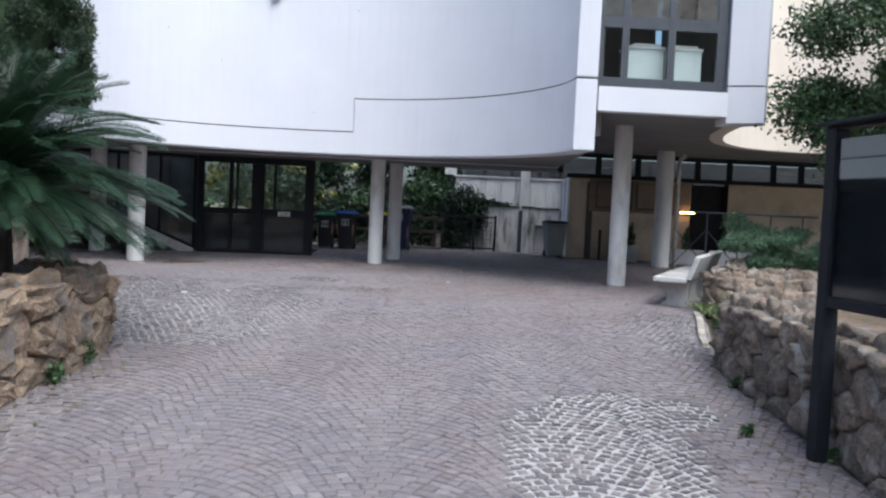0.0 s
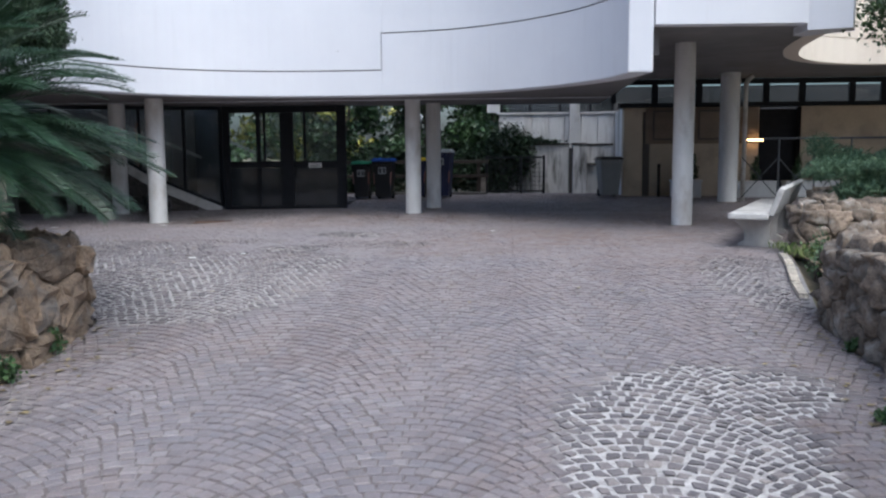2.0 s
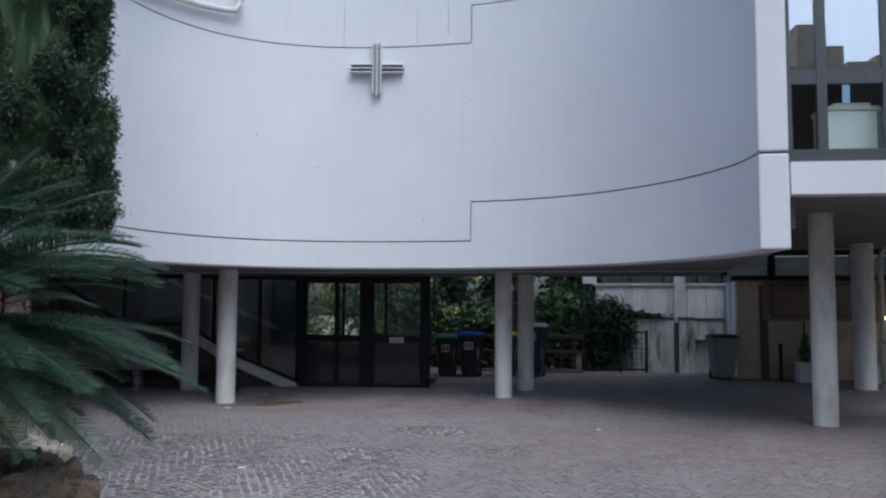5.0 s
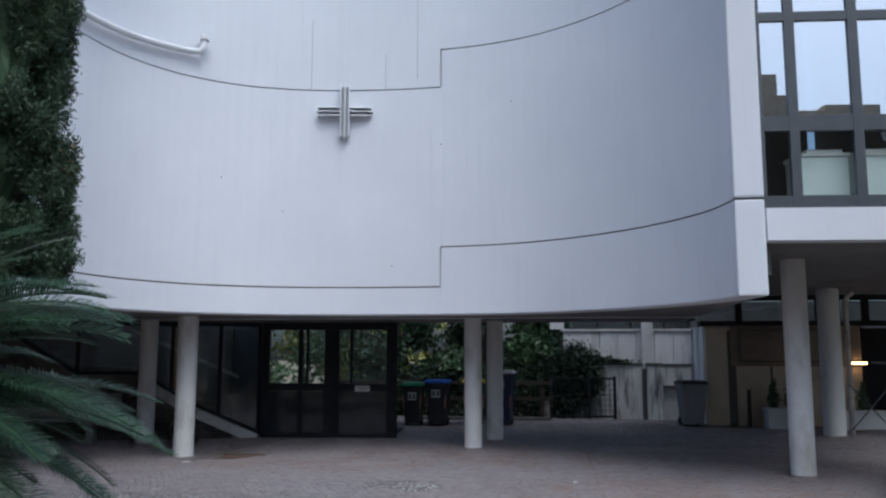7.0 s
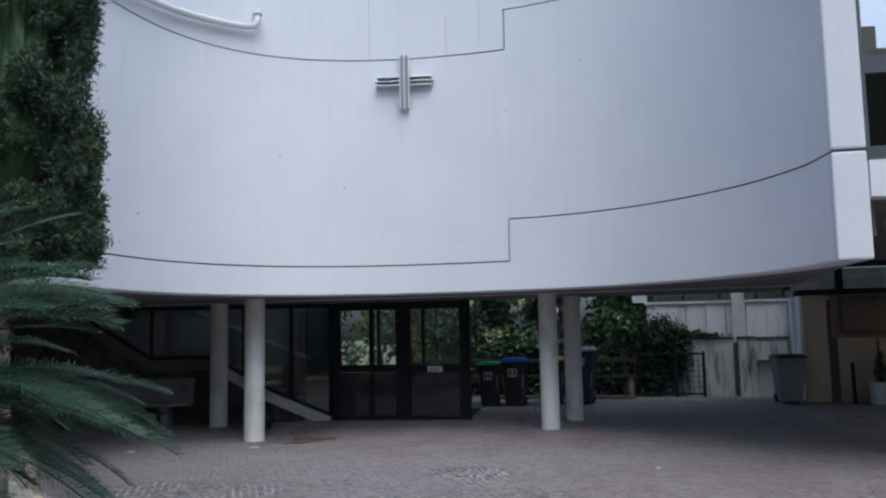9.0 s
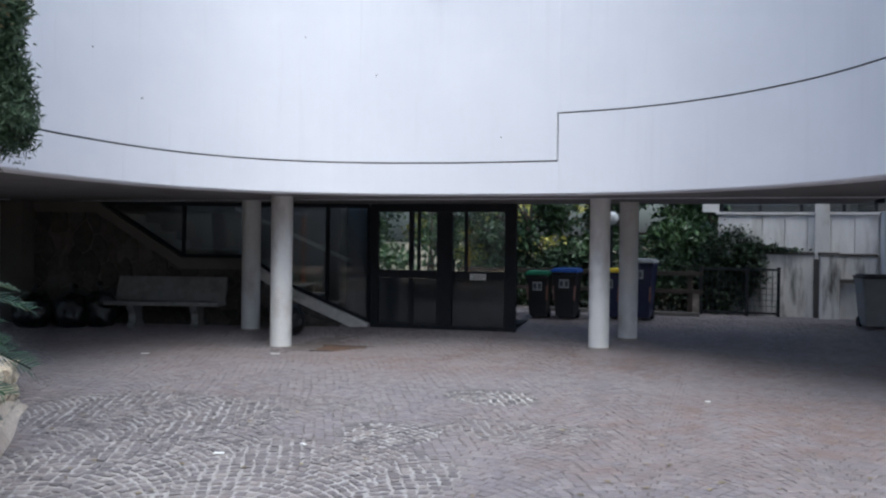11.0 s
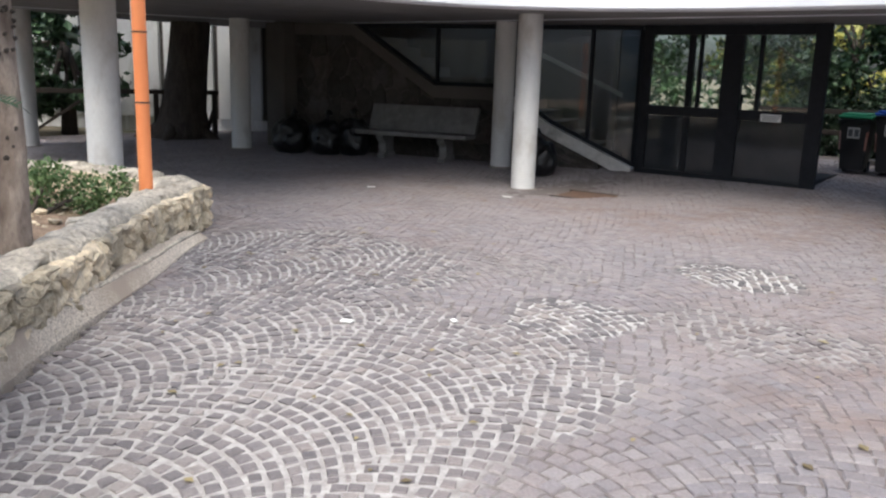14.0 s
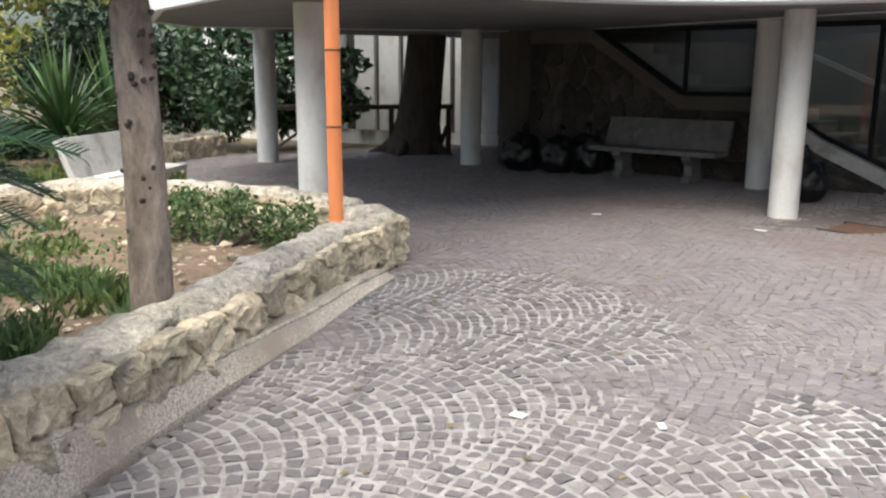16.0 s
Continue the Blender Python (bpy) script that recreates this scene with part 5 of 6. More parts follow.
# ---- cross, pipes ----
def wall_cross():
    k = min(range(len(ARC)), key=lambda i: abs(ARC[i][0] + 3.29))
    x, y = ARC[k]
    c = thing("cross", "brushed steel cross of parallel fins on the white wall", "cross", (x, y - 0.085, 5.58), 9.0)
    for dx in (-0.07, 0.0, 0.07):
        part("upright_fin", box(dx - 0.008, dx + 0.008, -0.05, 0.05, -0.44 if dx else -0.47, 0.47, 0.003), M_CHROME, c)
    for dz in (-0.065, 0.0, 0.065):
        for s in (-1, 1):
            part("cross_fin", box(min(s * 0.085, s * (0.44 if dz else 0.47)), max(s * 0.085, s * (0.44 if dz else 0.47)), -0.05, 0.05, dz - 0.008, dz + 0.008, 0.003), M_CHROME, c)
    # Webs carry light in their colour: upright paler, arms dark between the fins.
    part("upright_web", box(-0.058, 0.058, 0.01, 0.03, -0.43, 0.43), M_STICKER, c)
    for s in (-1, 1):
        part("cross_web", box(min(s * 0.086, s * 0.43), max(s * 0.086, s * 0.43), 0.012, 0.032, -0.053, 0.053), M_FRAME, c)


wall_cross()
OUT = offset_path(ARC, 0.09)
near = [p for p in OUT if p[0] < -5.5 and p[1] > 12.4 and p[1] < 15.6]
dp = thing("rain_pipe", "white pipe running round the curved wall", "pipe")
part("pipe_run", tube([(x, y, 6.17 + 0.013 * i) for i, (x, y) in enumerate(near)] + [(near[-1][0] + 0.12, near[-1][1] + 0.06, 6.36), (near[-1][0] + 0.16, near[-1][1] + 0.1, 6.45), (near[-1][0] + 0.16, near[-1][1] + 0.12, 6.62)],
                      [0.052] * (len(near) + 3), 14), M_WHITEPIPE, dp, smooth=True)
part("elbow_collar", tube([(near[-1][0] + 0.16, near[-1][1] + 0.11, 6.56), (near[-1][0] + 0.16, near[-1][1] + 0.12, 6.64)], [0.075, 0.075], 14), M_WHITEPIPE, dp)

op = thing("downpipe", "bright orange plastic downpipe standing on the wall", "pipe", (-6.15, 10.78, 0.33))
for z0, z1 in ((0.0, 0.78), (0.785, 1.36), (1.365, 2.6), (2.605, 4.2)):
    part("pipe_length", tube([(0, 0, z0), (0, 0, z1 - 0.03), (0, 0, z1)], [0.058, 0.058, 0.061], 24, caps=False), M_ORANGE, op, smooth=True)
for z in (0.78, 1.36, 2.6):
    part("socket_ring", tube([(0, 0, z - 0.006), (0, 0, z + 0.006)], [0.0625, 0.0625], 24), M_GROOVE, op)
cb = thing("cable_conduit", "thin white conduit fixed along the downpipe and soffit edge", "conduit", (-6.15, 10.78, 0.33))
part("conduit", tube([(-0.085, 0, 1.0), (-0.09, 0, 1.7), (-0.1, 0, 1.86), (-0.17, 0, 1.94), (-0.35, -0.03, 1.97), (-0.75, -0.08, 2.0)], [0.02] * 6, 8), M_WHITEPIPE, cb, smooth=True)


# ---- planting ----
def frond_mesh(length, rise, fall, seed):
    """A feather leaf in one piece: a rib that leaves at the angle rise and bends over to the angle fall, with two rows of narrow leaflets."""
    rng = random.Random(seed)
    bm = bmesh.new()
    n = 108
    pts, p = [], Vector((0, 0, 0))
    for i in range(n + 1):
        a = radians(rise + (fall - rise) * (i / n) ** 1.15)
        pts.append(p.copy())
        p = p + Vector((math.cos(a), 0, math.sin(a))) * (length / n)
    sides = {s: [bm.verts.new(p + Vector((0, s * 0.011 * (1.05 - i / n), 0))) for i, p in enumerate(pts)] for s in (-1, 1)}
    ridge = [bm.verts.new(p + Vector((0, 0, 0.01))) for p in pts]
    for i in range(n):
        bm.faces.new((sides[-1][i], sides[-1][i + 1], ridge[i + 1], ridge[i]))
        bm.faces.new((ridge[i], ridge[i + 1], sides[1][i + 1], sides[1][i]))
    for i in range(6, n):
        u = i / n
        d = (pts[min(i + 1, n)] - pts[i - 1]).normalized()
        up = Vector((-d.z, 0, d.x))
        ll = 0.2 * math.sin(math.pi * (0.1 + 0.82 * u)) ** 0.6 * rng.uniform(0.9, 1.08)
        for s in (-1, 1):
            a = pts[i] + Vector((0, s * 0.006, 0))
            way = Vector((0, s, 0)) * 0.78 + d * (0.55 + rng.uniform(-0.06, 0.06)) + up * rng.uniform(0.22, 0.38)
            mid = a + way * ll * 0.55
            tip = a + way * ll - Vector((0, 0, 1)) * ll * rng.uniform(0.12, 0.26)
            w = d * 0.004
            quad = [bm.verts.new(v) for v in (a - w * 0.7, a + w * 0.7, mid + w, mid - w)]
            bm.faces.new(quad)
            bm.faces.new((quad[3], quad[2], bm.verts.new(tip)))
    return bm


def cycad(x, y, z, tiers, label, seed):
    """A short trunk and rings of leaves. tiers: (leaves, length, rise, fall), from the top ring down."""
    rng = random.Random(seed)
    c = thing("cycad", label, "cycad", (x, y, z))
    bm = tube([(0, 0, -0.8), (0, 0, -0.4), (0, 0, -0.1), (0.02, 0, 0.02), (0.02, 0, 0.1)], [0.24, 0.22, 0.22, 0.18, 0.08], 14)
    for v in bm.verts:
        v.co += Vector((rng.uniform(-1, 1), rng.uniform(-1, 1), 0)) * 0.03
    part("trunk", bm, M_DARKBARK, c)
    for r, (count, length, rise, fall) in enumerate(tiers):
        protos = []
        for k in range(count):
            if k < 3:
                ob = part("frond", frond_mesh(length, rise + rng.uniform(-7, 7), fall + rng.uniform(-9, 9), seed * 50 + r * 7 + k), M_CYCAD, c)
                protos.append(ob)
            else:
                ob = protos[k % 3].copy()
                scene.collection.objects.link(ob)
            az = (k + 0.37 * r) * 360 / count + rng.uniform(-8, 8)
            ob.matrix_basis = Matrix.Translation((0.02, 0, 0.02)) @ Euler((0, 0, radians(az))).to_matrix().to_4x4() @ Matrix.Translation((0.06, 0, 0)) @ Euler((rng.uniform(-0.35, 0.35), radians(rng.uniform(-7, 7)), 0)).to_matrix().to_4x4() @ Matrix.Scale(rng.uniform(0.9, 1.08), 4)
    return c


cycad(-3.63, 6.8, 1.12, ((14, 1.35, 86, 52), (24, 1.5, 76, 8), (32, 1.52, 64, -12), (26, 1.45, 52, -20), (30, 1.55, 30, -32), (40, 1.6, 20, -36), (36, 1.45, 8, -44), (16, 1.0, -8, -50)),
      "large dark green cycad with arching feather leaves", 2)
cycad(5.35, 6.6, 0.66, ((8, 1.5, 80, 20), (12, 1.7, 58, -10), (10, 1.6, 35, -30)), "feathery green palm leaves over the retaining wall", 5)


def cypress():
    x, y = -4.45, 8.93
    t = thing("cypress_tree", "dark green cypress with a bare scarred grey trunk", "tree", (x, y, 0.2))
    part("trunk", tube([(0.02, 0, -0.1), (0, 0, 0.1), (0.0, 0.01, 0.8), (-0.03, 0, 1.6), (-0.02, 0.03, 2.6), (0, 0, 5.5), (0, 0, 8.5)], [0.14, 0.112, 0.102, 0.098, 0.09, 0.07, 0.02], 16), M_BARK, t, smooth=True)
    rng = random.Random(9)
    for k in range(55):
        z = 0.4 + 1.8 * rng.random()
        a = rng.uniform(0, 6.28)
        part("branch_scar", tube([(0.085 * math.cos(a), 0.085 * math.sin(a), z), (0.104 * math.cos(a), 0.104 * math.sin(a), z + 0.01)], [0.02 * rng.uniform(0.5, 1.1), 0.008], 7), M_DARKBARK, t)
    blobs = []
    for k in range(560):
        z = 1.95 + 6.6 * rng.random() ** 1.15
        rr = float(np.interp(z, (1.9, 2.3, 3.0, 4.0, 6.0, 8.6), (0.6, 0.68, 0.66, 0.7, 0.62, 0.1)))
        a = rng.uniform(0, 6.28)
        q = rr * math.sqrt(rng.uniform(0.35, 1))
        blobs.append((q * math.cos(a), q * math.sin(a), z, rng.uniform(0.07, 0.15), rng.uniform(0.07, 0.15), rng.uniform(0.12, 0.28)))
    for k in range(46):
        a, q = rng.uniform(0, 6.28), rng.uniform(0.2, 0.72)
        blobs.append((q * math.cos(a) + 0.06, q * math.sin(a), 2.02 + 0.25 * q * rng.random(), 0.14, 0.14, 0.09))
    leaves("crown", blobs, 280000, 0.012, M_CYPRESS, t, seed=4, long=4.5, hollow=0.3, ragged=0.16)
    bm = bmesh.new()
    bmesh.ops.create_icosphere(bm, subdivisions=4, radius=1.0)
    for v in bm.verts:
        k = 1 + 0.5 * noise.noise(v.co * 4.5)
        v.co = Vector((v.co.x * 0.46 * k, v.co.y * 0.46 * k, 4.95 + v.co.z * 2.8))
    part("inner_mass", bm, M_CYPRESS, t)
    leaves("dry_sprays", blobs[:70], 2600, 0.02, M_DRY, t, seed=6, long=2.2, hollow=0.8)
    for k in range(10):
        b = blobs[k * 9]
        part("limb", tube([(0, 0, b[2] - 0.5), (b[0] * 0.6, b[1] * 0.6, b[2] - 0.15), (b[0], b[1], b[2])], [0.03, 0.02, 0.008], 6), M_DARKBARK, t)


cypress()


def shrub(name, x, y, z, blobs, count, size, material, label, seed, long=1.8, stems=4):
    s = thing(name, label, "shrub", (x, y, z))
    rng = random.Random(seed)
    for k in range(stems):
        b = blobs[k % len(blobs)]
        part("stem", tube([(rng.uniform(-0.1, 0.1), rng.uniform(-0.1, 0.1), -0.05), (b[0] * 0.5, b[1] * 0.5, b[2] * 0.5), (b[0], b[1], b[2])], [0.03, 0.02, 0.006], 6), M_DARKBARK, s)
    leaves("foliage", blobs, count, size, material, s, seed=seed, long=long)
    return s


def juniper():
    rng = random.Random(21)
    blobs = []
    for k in range(46):
        x, y = rng.uniform(-1.1, 2.1), rng.uniform(-0.45, 0.75)
        z = 0.18 + 0.42 * rng.random() + 0.2 * (y > 0.2)
        blobs.append((x, y, z, rng.uniform(0.16, 0.34), rng.uniform(0.14, 0.26), rng.uniform(0.08, 0.17)))
    shrub("juniper", 5.8, 12.75, 0.42, blobs, 34000, 0.014, M_JUNIPER, "spreading feathery green juniper above the stone wall", 21, 6.5, 8)


juniper()
shrub("weed_clump", -6.35, 9.85, 0.2, [(0.1, 0.45, 0.16, 0.28, 0.2, 0.18), (-0.2, 0.1, 0.2, 0.3, 0.25, 0.22), (-0.45, -0.2, 0.18, 0.3, 0.22, 0.2), (0.0, 0.2, 0.34, 0.2, 0.14, 0.12), (-0.3, -0.1, 0.36, 0.2, 0.14, 0.1), (0.35, 0.6, 0.26, 0.14, 0.1, 0.14)], 3600, 0.024, M_WEED, "low green leafy clump against the wall", 22, 1.8)
for k, (x, y, sc) in enumerate(((-2.68, 6.75, 0.08), (-2.66, 6.15, 0.08), (2.55, 5.75, 0.035), (2.95, 5.3, 0.04), (2.88, 7.0, 0.04), (3.4, 9.1, 0.12), (3.6, 9.7, 0.14))):
    z = ground_z(x, y) + (0.06 if x > 3.2 else 0)
    shrub("weed", x, y, z, [(0, 0, sc * 0.8, sc, sc, sc), (0.02, -sc * 0.5, sc * 1.6, sc * 0.7, sc * 0.5, sc)], 160, 0.024, M_LEAF, "small green weed growing from the joint", 30 + k, 1.6, 2)


def blades(name, area, count, tall, material, label, seed, zf):
    rng = np.random.default_rng(seed)
    x0, x1, y0, y1 = area
    v, f = [], []
    for k in range(count):
        x, y = rng.uniform(x0, x1), rng.uniform(y0, y1)
        if noise.noise(Vector((x * 1.3, y * 1.3, seed))) < -0.05:
            continue
        z = zf(x, y)
        h, a, b = tall * rng.uniform(0.4, 1.2), rng.uniform(0, 6.28), rng.uniform(0.1, 0.7)
        w = 0.006 + 0.006 * rng.random()
        c, s = math.cos(a), math.sin(a)
        i = len(v)
        v += [(x - s * w, y + c * w, z), (x + s * w, y - c * w, z), (x + c * b * h * 0.4 + s * w * 0.7, y + s * b * h * 0.4 - c * w * 0.7, z + h * 0.6), (x + c * b * h, y + s * b * h, z + h * (1 - 0.3 * b))]
        f += [(i, i + 1, i + 2), (i, i + 2, i + 3)]
    return tagged(mesh_of(name, v, f, material), label, "grass", kind="stuff")


blades("grass", (-6.4, -3.9, 7.7, 8.9), 9000, 0.15, M_WEED, "fresh green grass in the planting bed", 45, lambda x, y: 0.2)
blades("grass", (-8.4, -4.8, 6.9, 9.0), 7000, 0.14, M_GRASS, "thin weedy grass in the planting bed", 41, lambda x, y: 0.2)
blades("grass", (-20, -9.8, 5.0, 11.0), 16000, 0.22, M_GRASS, "rough long garden grass", 42, lambda x, y: 0.1)
blades("grass", (3.5, 6.0, 9.2, 11.2), 2500, 0.12, M_GRASS, "short grass between the walls", 43, lambda x, y: 0.05)
leaves("weed_patch", [(-5.6, 8.35, 0.26, 0.8, 0.5, 0.06), (-6.3, 8.9, 0.26, 0.8, 0.6, 0.08), (-5.2, 8.0, 0.26, 0.6, 0.35, 0.07), (-7.2, 8.4, 0.27, 0.9, 0.7, 0.1)], 1500, 0.024, M_WEED, None, 44)
tagged(bpy.data.objects["weed_patch"], "broad-leaved weeds among pale stones", "weeds", kind="stuff")


def tree(x, y, z, height, spread, count, size, material, label, seed, trunk=0.14, bark=None, crown_low=0.35, lean=(0, 0)):
    rng = random.Random(seed)
    t = thing("tree", label, "tree", (x, y, z))
    lx, ly = lean
    part("trunk", tube([(0, 0, -0.2), (0.03, 0, height * 0.15), (lx * 0.3, ly * 0.3, height * 0.35), (lx * 0.7, ly * 0.7, height * 0.65), (lx, ly, height * 0.9)], [trunk * 1.3, trunk, trunk * 0.85, trunk * 0.55, trunk * 0.2], 12), bark or M_DARKBARK, t, smooth=True)
    blobs = []
    for k in range(34):
        a, u = rng.uniform(0, 6.28), rng.random()
        zz = height * (crown_low + (1 - crown_low) * u)
        rr = spread * math.sin(math.pi * (0.15 + 0.75 * u)) * math.sqrt(rng.random())
        fx, fy = lx * zz / height, ly * zz / height
        blobs.append((fx + rr * math.cos(a), fy + rr * math.sin(a), zz, spread * rng.uniform(0.18, 0.34), spread * rng.uniform(0.18, 0.34), spread * rng.uniform(0.12, 0.26)))
    for b in blobs[:12]:
        part("limb", tube([(lx * 0.4, ly * 0.4, height * 0.4), ((b[0] + lx * 0.4) * 0.5, (b[1] + ly * 0.4) * 0.5, b[2] * 0.75), (b[0], b[1], b[2])], [trunk * 0.4, trunk * 0.25, trunk * 0.08], 6), bark or M_DARKBARK, t)
    leaves("crown", blobs, count, size, material, t, seed=seed, hollow=0.25)
    return t


tree(7.45, 12.1, 0.2, 6.0, 2.35, 75000, 0.042, M_LEAF, "leafy broadleaf tree overhanging the passage", 53, 0.14, None, 0.3)
# hedge of trees behind the bins
for k, (x, y, h, s, n) in enumerate(((-6.5, 24.5, 5.5, 2.2, 2000), (-3.8, 23.8, 4.5, 2.0, 3000), (-1.6, 23.8, 4.2, 1.9, 5000), (0.2, 24.6, 3.6, 1.3, 4500), (-9.5, 25, 6, 2.4, 5000))):
    tree(x, y, 0.1, h, s, int(n * 2.0), 0.08, M_DEEP if k % 2 else M_LEAF, "dense dark green tree behind the bins", 60 + k, 0.1, None, 0.12)
shrub("hedge", -2.0, 22.9, 0.15, [(-2.2, 0, 0.5, 1.0, 0.5, 0.6), (-0.8, 0.1, 0.6, 1.0, 0.5, 0.7), (0.6, 0.1, 0.6, 1.0, 0.5, 0.7), (1.8, 0.0, 0.6, 0.8, 0.5, 0.7), (2.3, -0.5, 0.6, 0.6, 0.2, 0.7), (2.5, -0.45, 1.3, 0.5, 0.25, 0.5), (2.9, -0.55, 1.0, 0.35, 0.15, 0.6), (3.0, -0.55, 1.36, 0.5, 0.1, 0.1), (3.5, -0.58, 1.32, 0.4, 0.08, 0.05)], 30000, 0.046, M_HEDGE, "untrimmed dark green hedge along the fence", 70, 1.8, 6)

tree(-5.6, 28.0, 0.0, 6.0, 2.6, 6500, 0.12, M_SUNLEAF, "tree far behind the entrance, sunlight put into its yellow-green leaves", 68, 0.12, None, 0.1)
tree(0.5, 29.0, 0.0, 7.0, 2.4, 4000, 0.13, M_LEAF, "green tree far behind the gate", 69, 0.12, None, 0.1)

# left garden
big = thing("old_tree", "massive dark leaning trunk of an old tree", "tree", (-14.15, 16.3, 0.0))
part("trunk", tube([(0, 0, -0.1), (0, 0, 0.15), (0.03, 0.05, 0.6), (0.1, 0.12, 1.4), (0.2, 0.2, 2.6), (0.3, 0.3, 5.0)], [0.72, 0.55, 0.43, 0.38, 0.36, 0.33], 20), M_DARKBARK, big, smooth=True)
for k, (a, r) in enumerate(((0.4, 0.9), (2.2, 0.8), (4.0, 0.95), (5.3, 0.85))):
    part("root", tube([(0.3 * math.cos(a), 0.3 * math.sin(a), 0.3), (0.6 * math.cos(a), 0.6 * math.sin(a), 0.06), (r * math.cos(a), r * math.sin(a), -0.05)], [0.16, 0.11, 0.04], 8), M_DARKBARK, big, smooth=True)
rail = thing("timber_rail", "dark timber post-and-rail barrier", "fence", (-15.1, 13.7, 0.0), math.degrees(math.atan2(3.2, 1.2)))
for x in (0.0, 1.15, 2.3, 3.42):
    part("post", box(x - 0.045, x + 0.045, -0.045, 0.045, -0.05, 0.83, 0.008), M_WOOD, rail)
part("top_rail", box(-0.2, 3.5, -0.06, 0.06, 0.832, 0.92, 0.012), M_WOOD, rail)
for x in (0.0, 2.3):
    part("brace", beam((x + 0.08, 0, 0.1), (x + 0.95, 0, 0.7), 0.05, 0.05), M_WOOD, rail)
part("brace", beam((3.38, -0.04, 0.5), (3.1, -0.5, 0.0), 0.06, 0.06), M_WOOD, rail)


def board_fence():
    f = tagged(new("wall_boundary"), "white boundary wall of upright panels with dark gaps", "wall", kind="structure")
    a, b = Vector((-21.0, 14.4)), Vector((-9.0, 21.6))
    d = (b - a).normalized()
    n = int((b - a).length / 0.62)
    rz = math.degrees(math.atan2(d.y, d.x))
    for k in range(n):
        p = a + d * (0.62 * k)
        bm = box(0, 0.5 if k % 3 else 0.36, -0.05, 0.05, 0.25, 3.0, 0.01)
        ob = part("panel", bm, M_COLUMN, f)
        ob.matrix_basis = pose(p.x, p.y, 0, 0, 0, rz)
    for z0, z1, m in ((-0.1, 0.25, M_OLDCONCRETE), (0.25, 3.0, M_DARKPLASTER)):
        ob = part("backing", box(0, 0.62 * n, 0.06, 0.16, z0, z1), m, f)
        ob.matrix_basis = pose(a.x, a.y, 0, 0, 0, rz)


board_fence()


def yucca(x, y, z, count, tall, label, seed):
    rng = random.Random(seed)
    t = thing("yucca", label, "yucca", (x, y, z))
    part("stem", tube([(0, 0, -0.1), (0, 0, 0.5)], [0.1, 0.07], 8), M_DARKBARK, t)
    for k in range(count):
        a, e = rng.uniform(0, 6.28), rng.uniform(0.15, 1.45)
        h = tall * rng.uniform(0.7, 1.1)
        bm = bmesh.new()
        dv, sd = Vector((math.cos(a) * math.cos(e), math.sin(a) * math.cos(e), math.sin(e))), Vector((-math.sin(a), math.cos(a), 0))
        base = Vector((0, 0, rng.uniform(0.2, 0.6)))
        prev = None
        for i in range(5):
            u = i / 4
            p = base + dv * h * u - Vector((0, 0, 0.35 * h * u * u * math.cos(e)))
            w = 0.035 * tall * (0.5 + 1.2 * u) * (1 - u) + 0.004
            row = (bm.verts.new(p - sd * w), bm.verts.new(p + Vector((0, 0, -w * 0.4))), bm.verts.new(p + sd * w))
            if prev:
                bm.faces.new((prev[0], prev[1], row[1], row[0]))
                bm.faces.new((prev[1], prev[2], row[2], row[1]))
            prev = row
        part("blade", bm, M_YUCCA, t)


yucca(-14.0, 10.0, 0.1, 170, 1.6, "spiky green yucca clump in the garden", 81)
yucca(-16.2, 11.2, 0.1, 80, 1.7, "tall spiky yucca behind the bench", 82)
shrub("garden_shrub", -16.4, 13.4, 0.2, [(0, 0, 0.7, 0.7, 0.6, 0.7), (0.5, 0.5, 1.1, 0.7, 0.6, 0.7), (-0.6, -0.2, 1.2, 0.7, 0.7, 0.8)], 3500, 0.08, M_DEEP, "dark glossy garden shrub behind the low wall", 83)
shrub("garden_shrub", -18.3, 11.6, 0.1, [(0, 0, 0.8, 0.9, 0.9, 0.8), (0.3, 0.8, 1.5, 0.8, 0.8, 0.7), (-0.5, -0.9, 1.3, 0.9, 0.9, 0.9), (0.2, -0.4, 2.2, 0.7, 0.8, 0.6), (0.0, 1.5, 0.9, 0.8, 0.8, 0.9)], 11000, 0.075, M_HEDGE, "tall dark leafy garden shrub behind the yucca", 84)
shrub("garden_shrub", -15.6, 9.0, 0.1, [(0, 0, 0.4, 0.7, 0.6, 0.4), (-0.8, -0.6, 0.5, 0.8, 0.6, 0.5), (0.5, 0.4, 0.3, 0.5, 0.5, 0.35)], 5000, 0.06, M_DEEP, "low dark garden shrub beside the yucca", 85)
for k, (x, y, h, s, n, m) in enumerate(((-16.5, 15.2, 4.5, 1.6, 4000, M_DEEP), (-23, 9.5, 7, 3.0, 5000, M_SUNLEAF), (-29, 12, 8, 3.5, 5000, M_SUNLEAF), (-25, 16, 8, 3.2, 4500, M_LEAF), (-20, 20, 8, 3.0, 4000, M_DEEP), (-33, 7, 8, 3.5, 4500, M_LEAF))):
    tree(x, y, 0.0, h, s, n, 0.13, m, "bushy garden tree beyond the yard" if m is not M_SUNLEAF else "yellow-green sunlit tree in the far garden", 90 + k, 0.13, None, 0.12)

slab = thing("stone_slab", "flat pale broken stone slab on the soil", "stone", (-5.28, 9.8, 0.3), 75.0)
bm = prism([(-0.17, -0.1), (0.12, -0.13), (0.19, 0.0), (0.1, 0.12), (-0.12, 0.09)], -0.1, 0.045)
bmesh.ops.bevel(bm, geom=bm.edges[:], offset=0.012, segments=2, affect="EDGES")
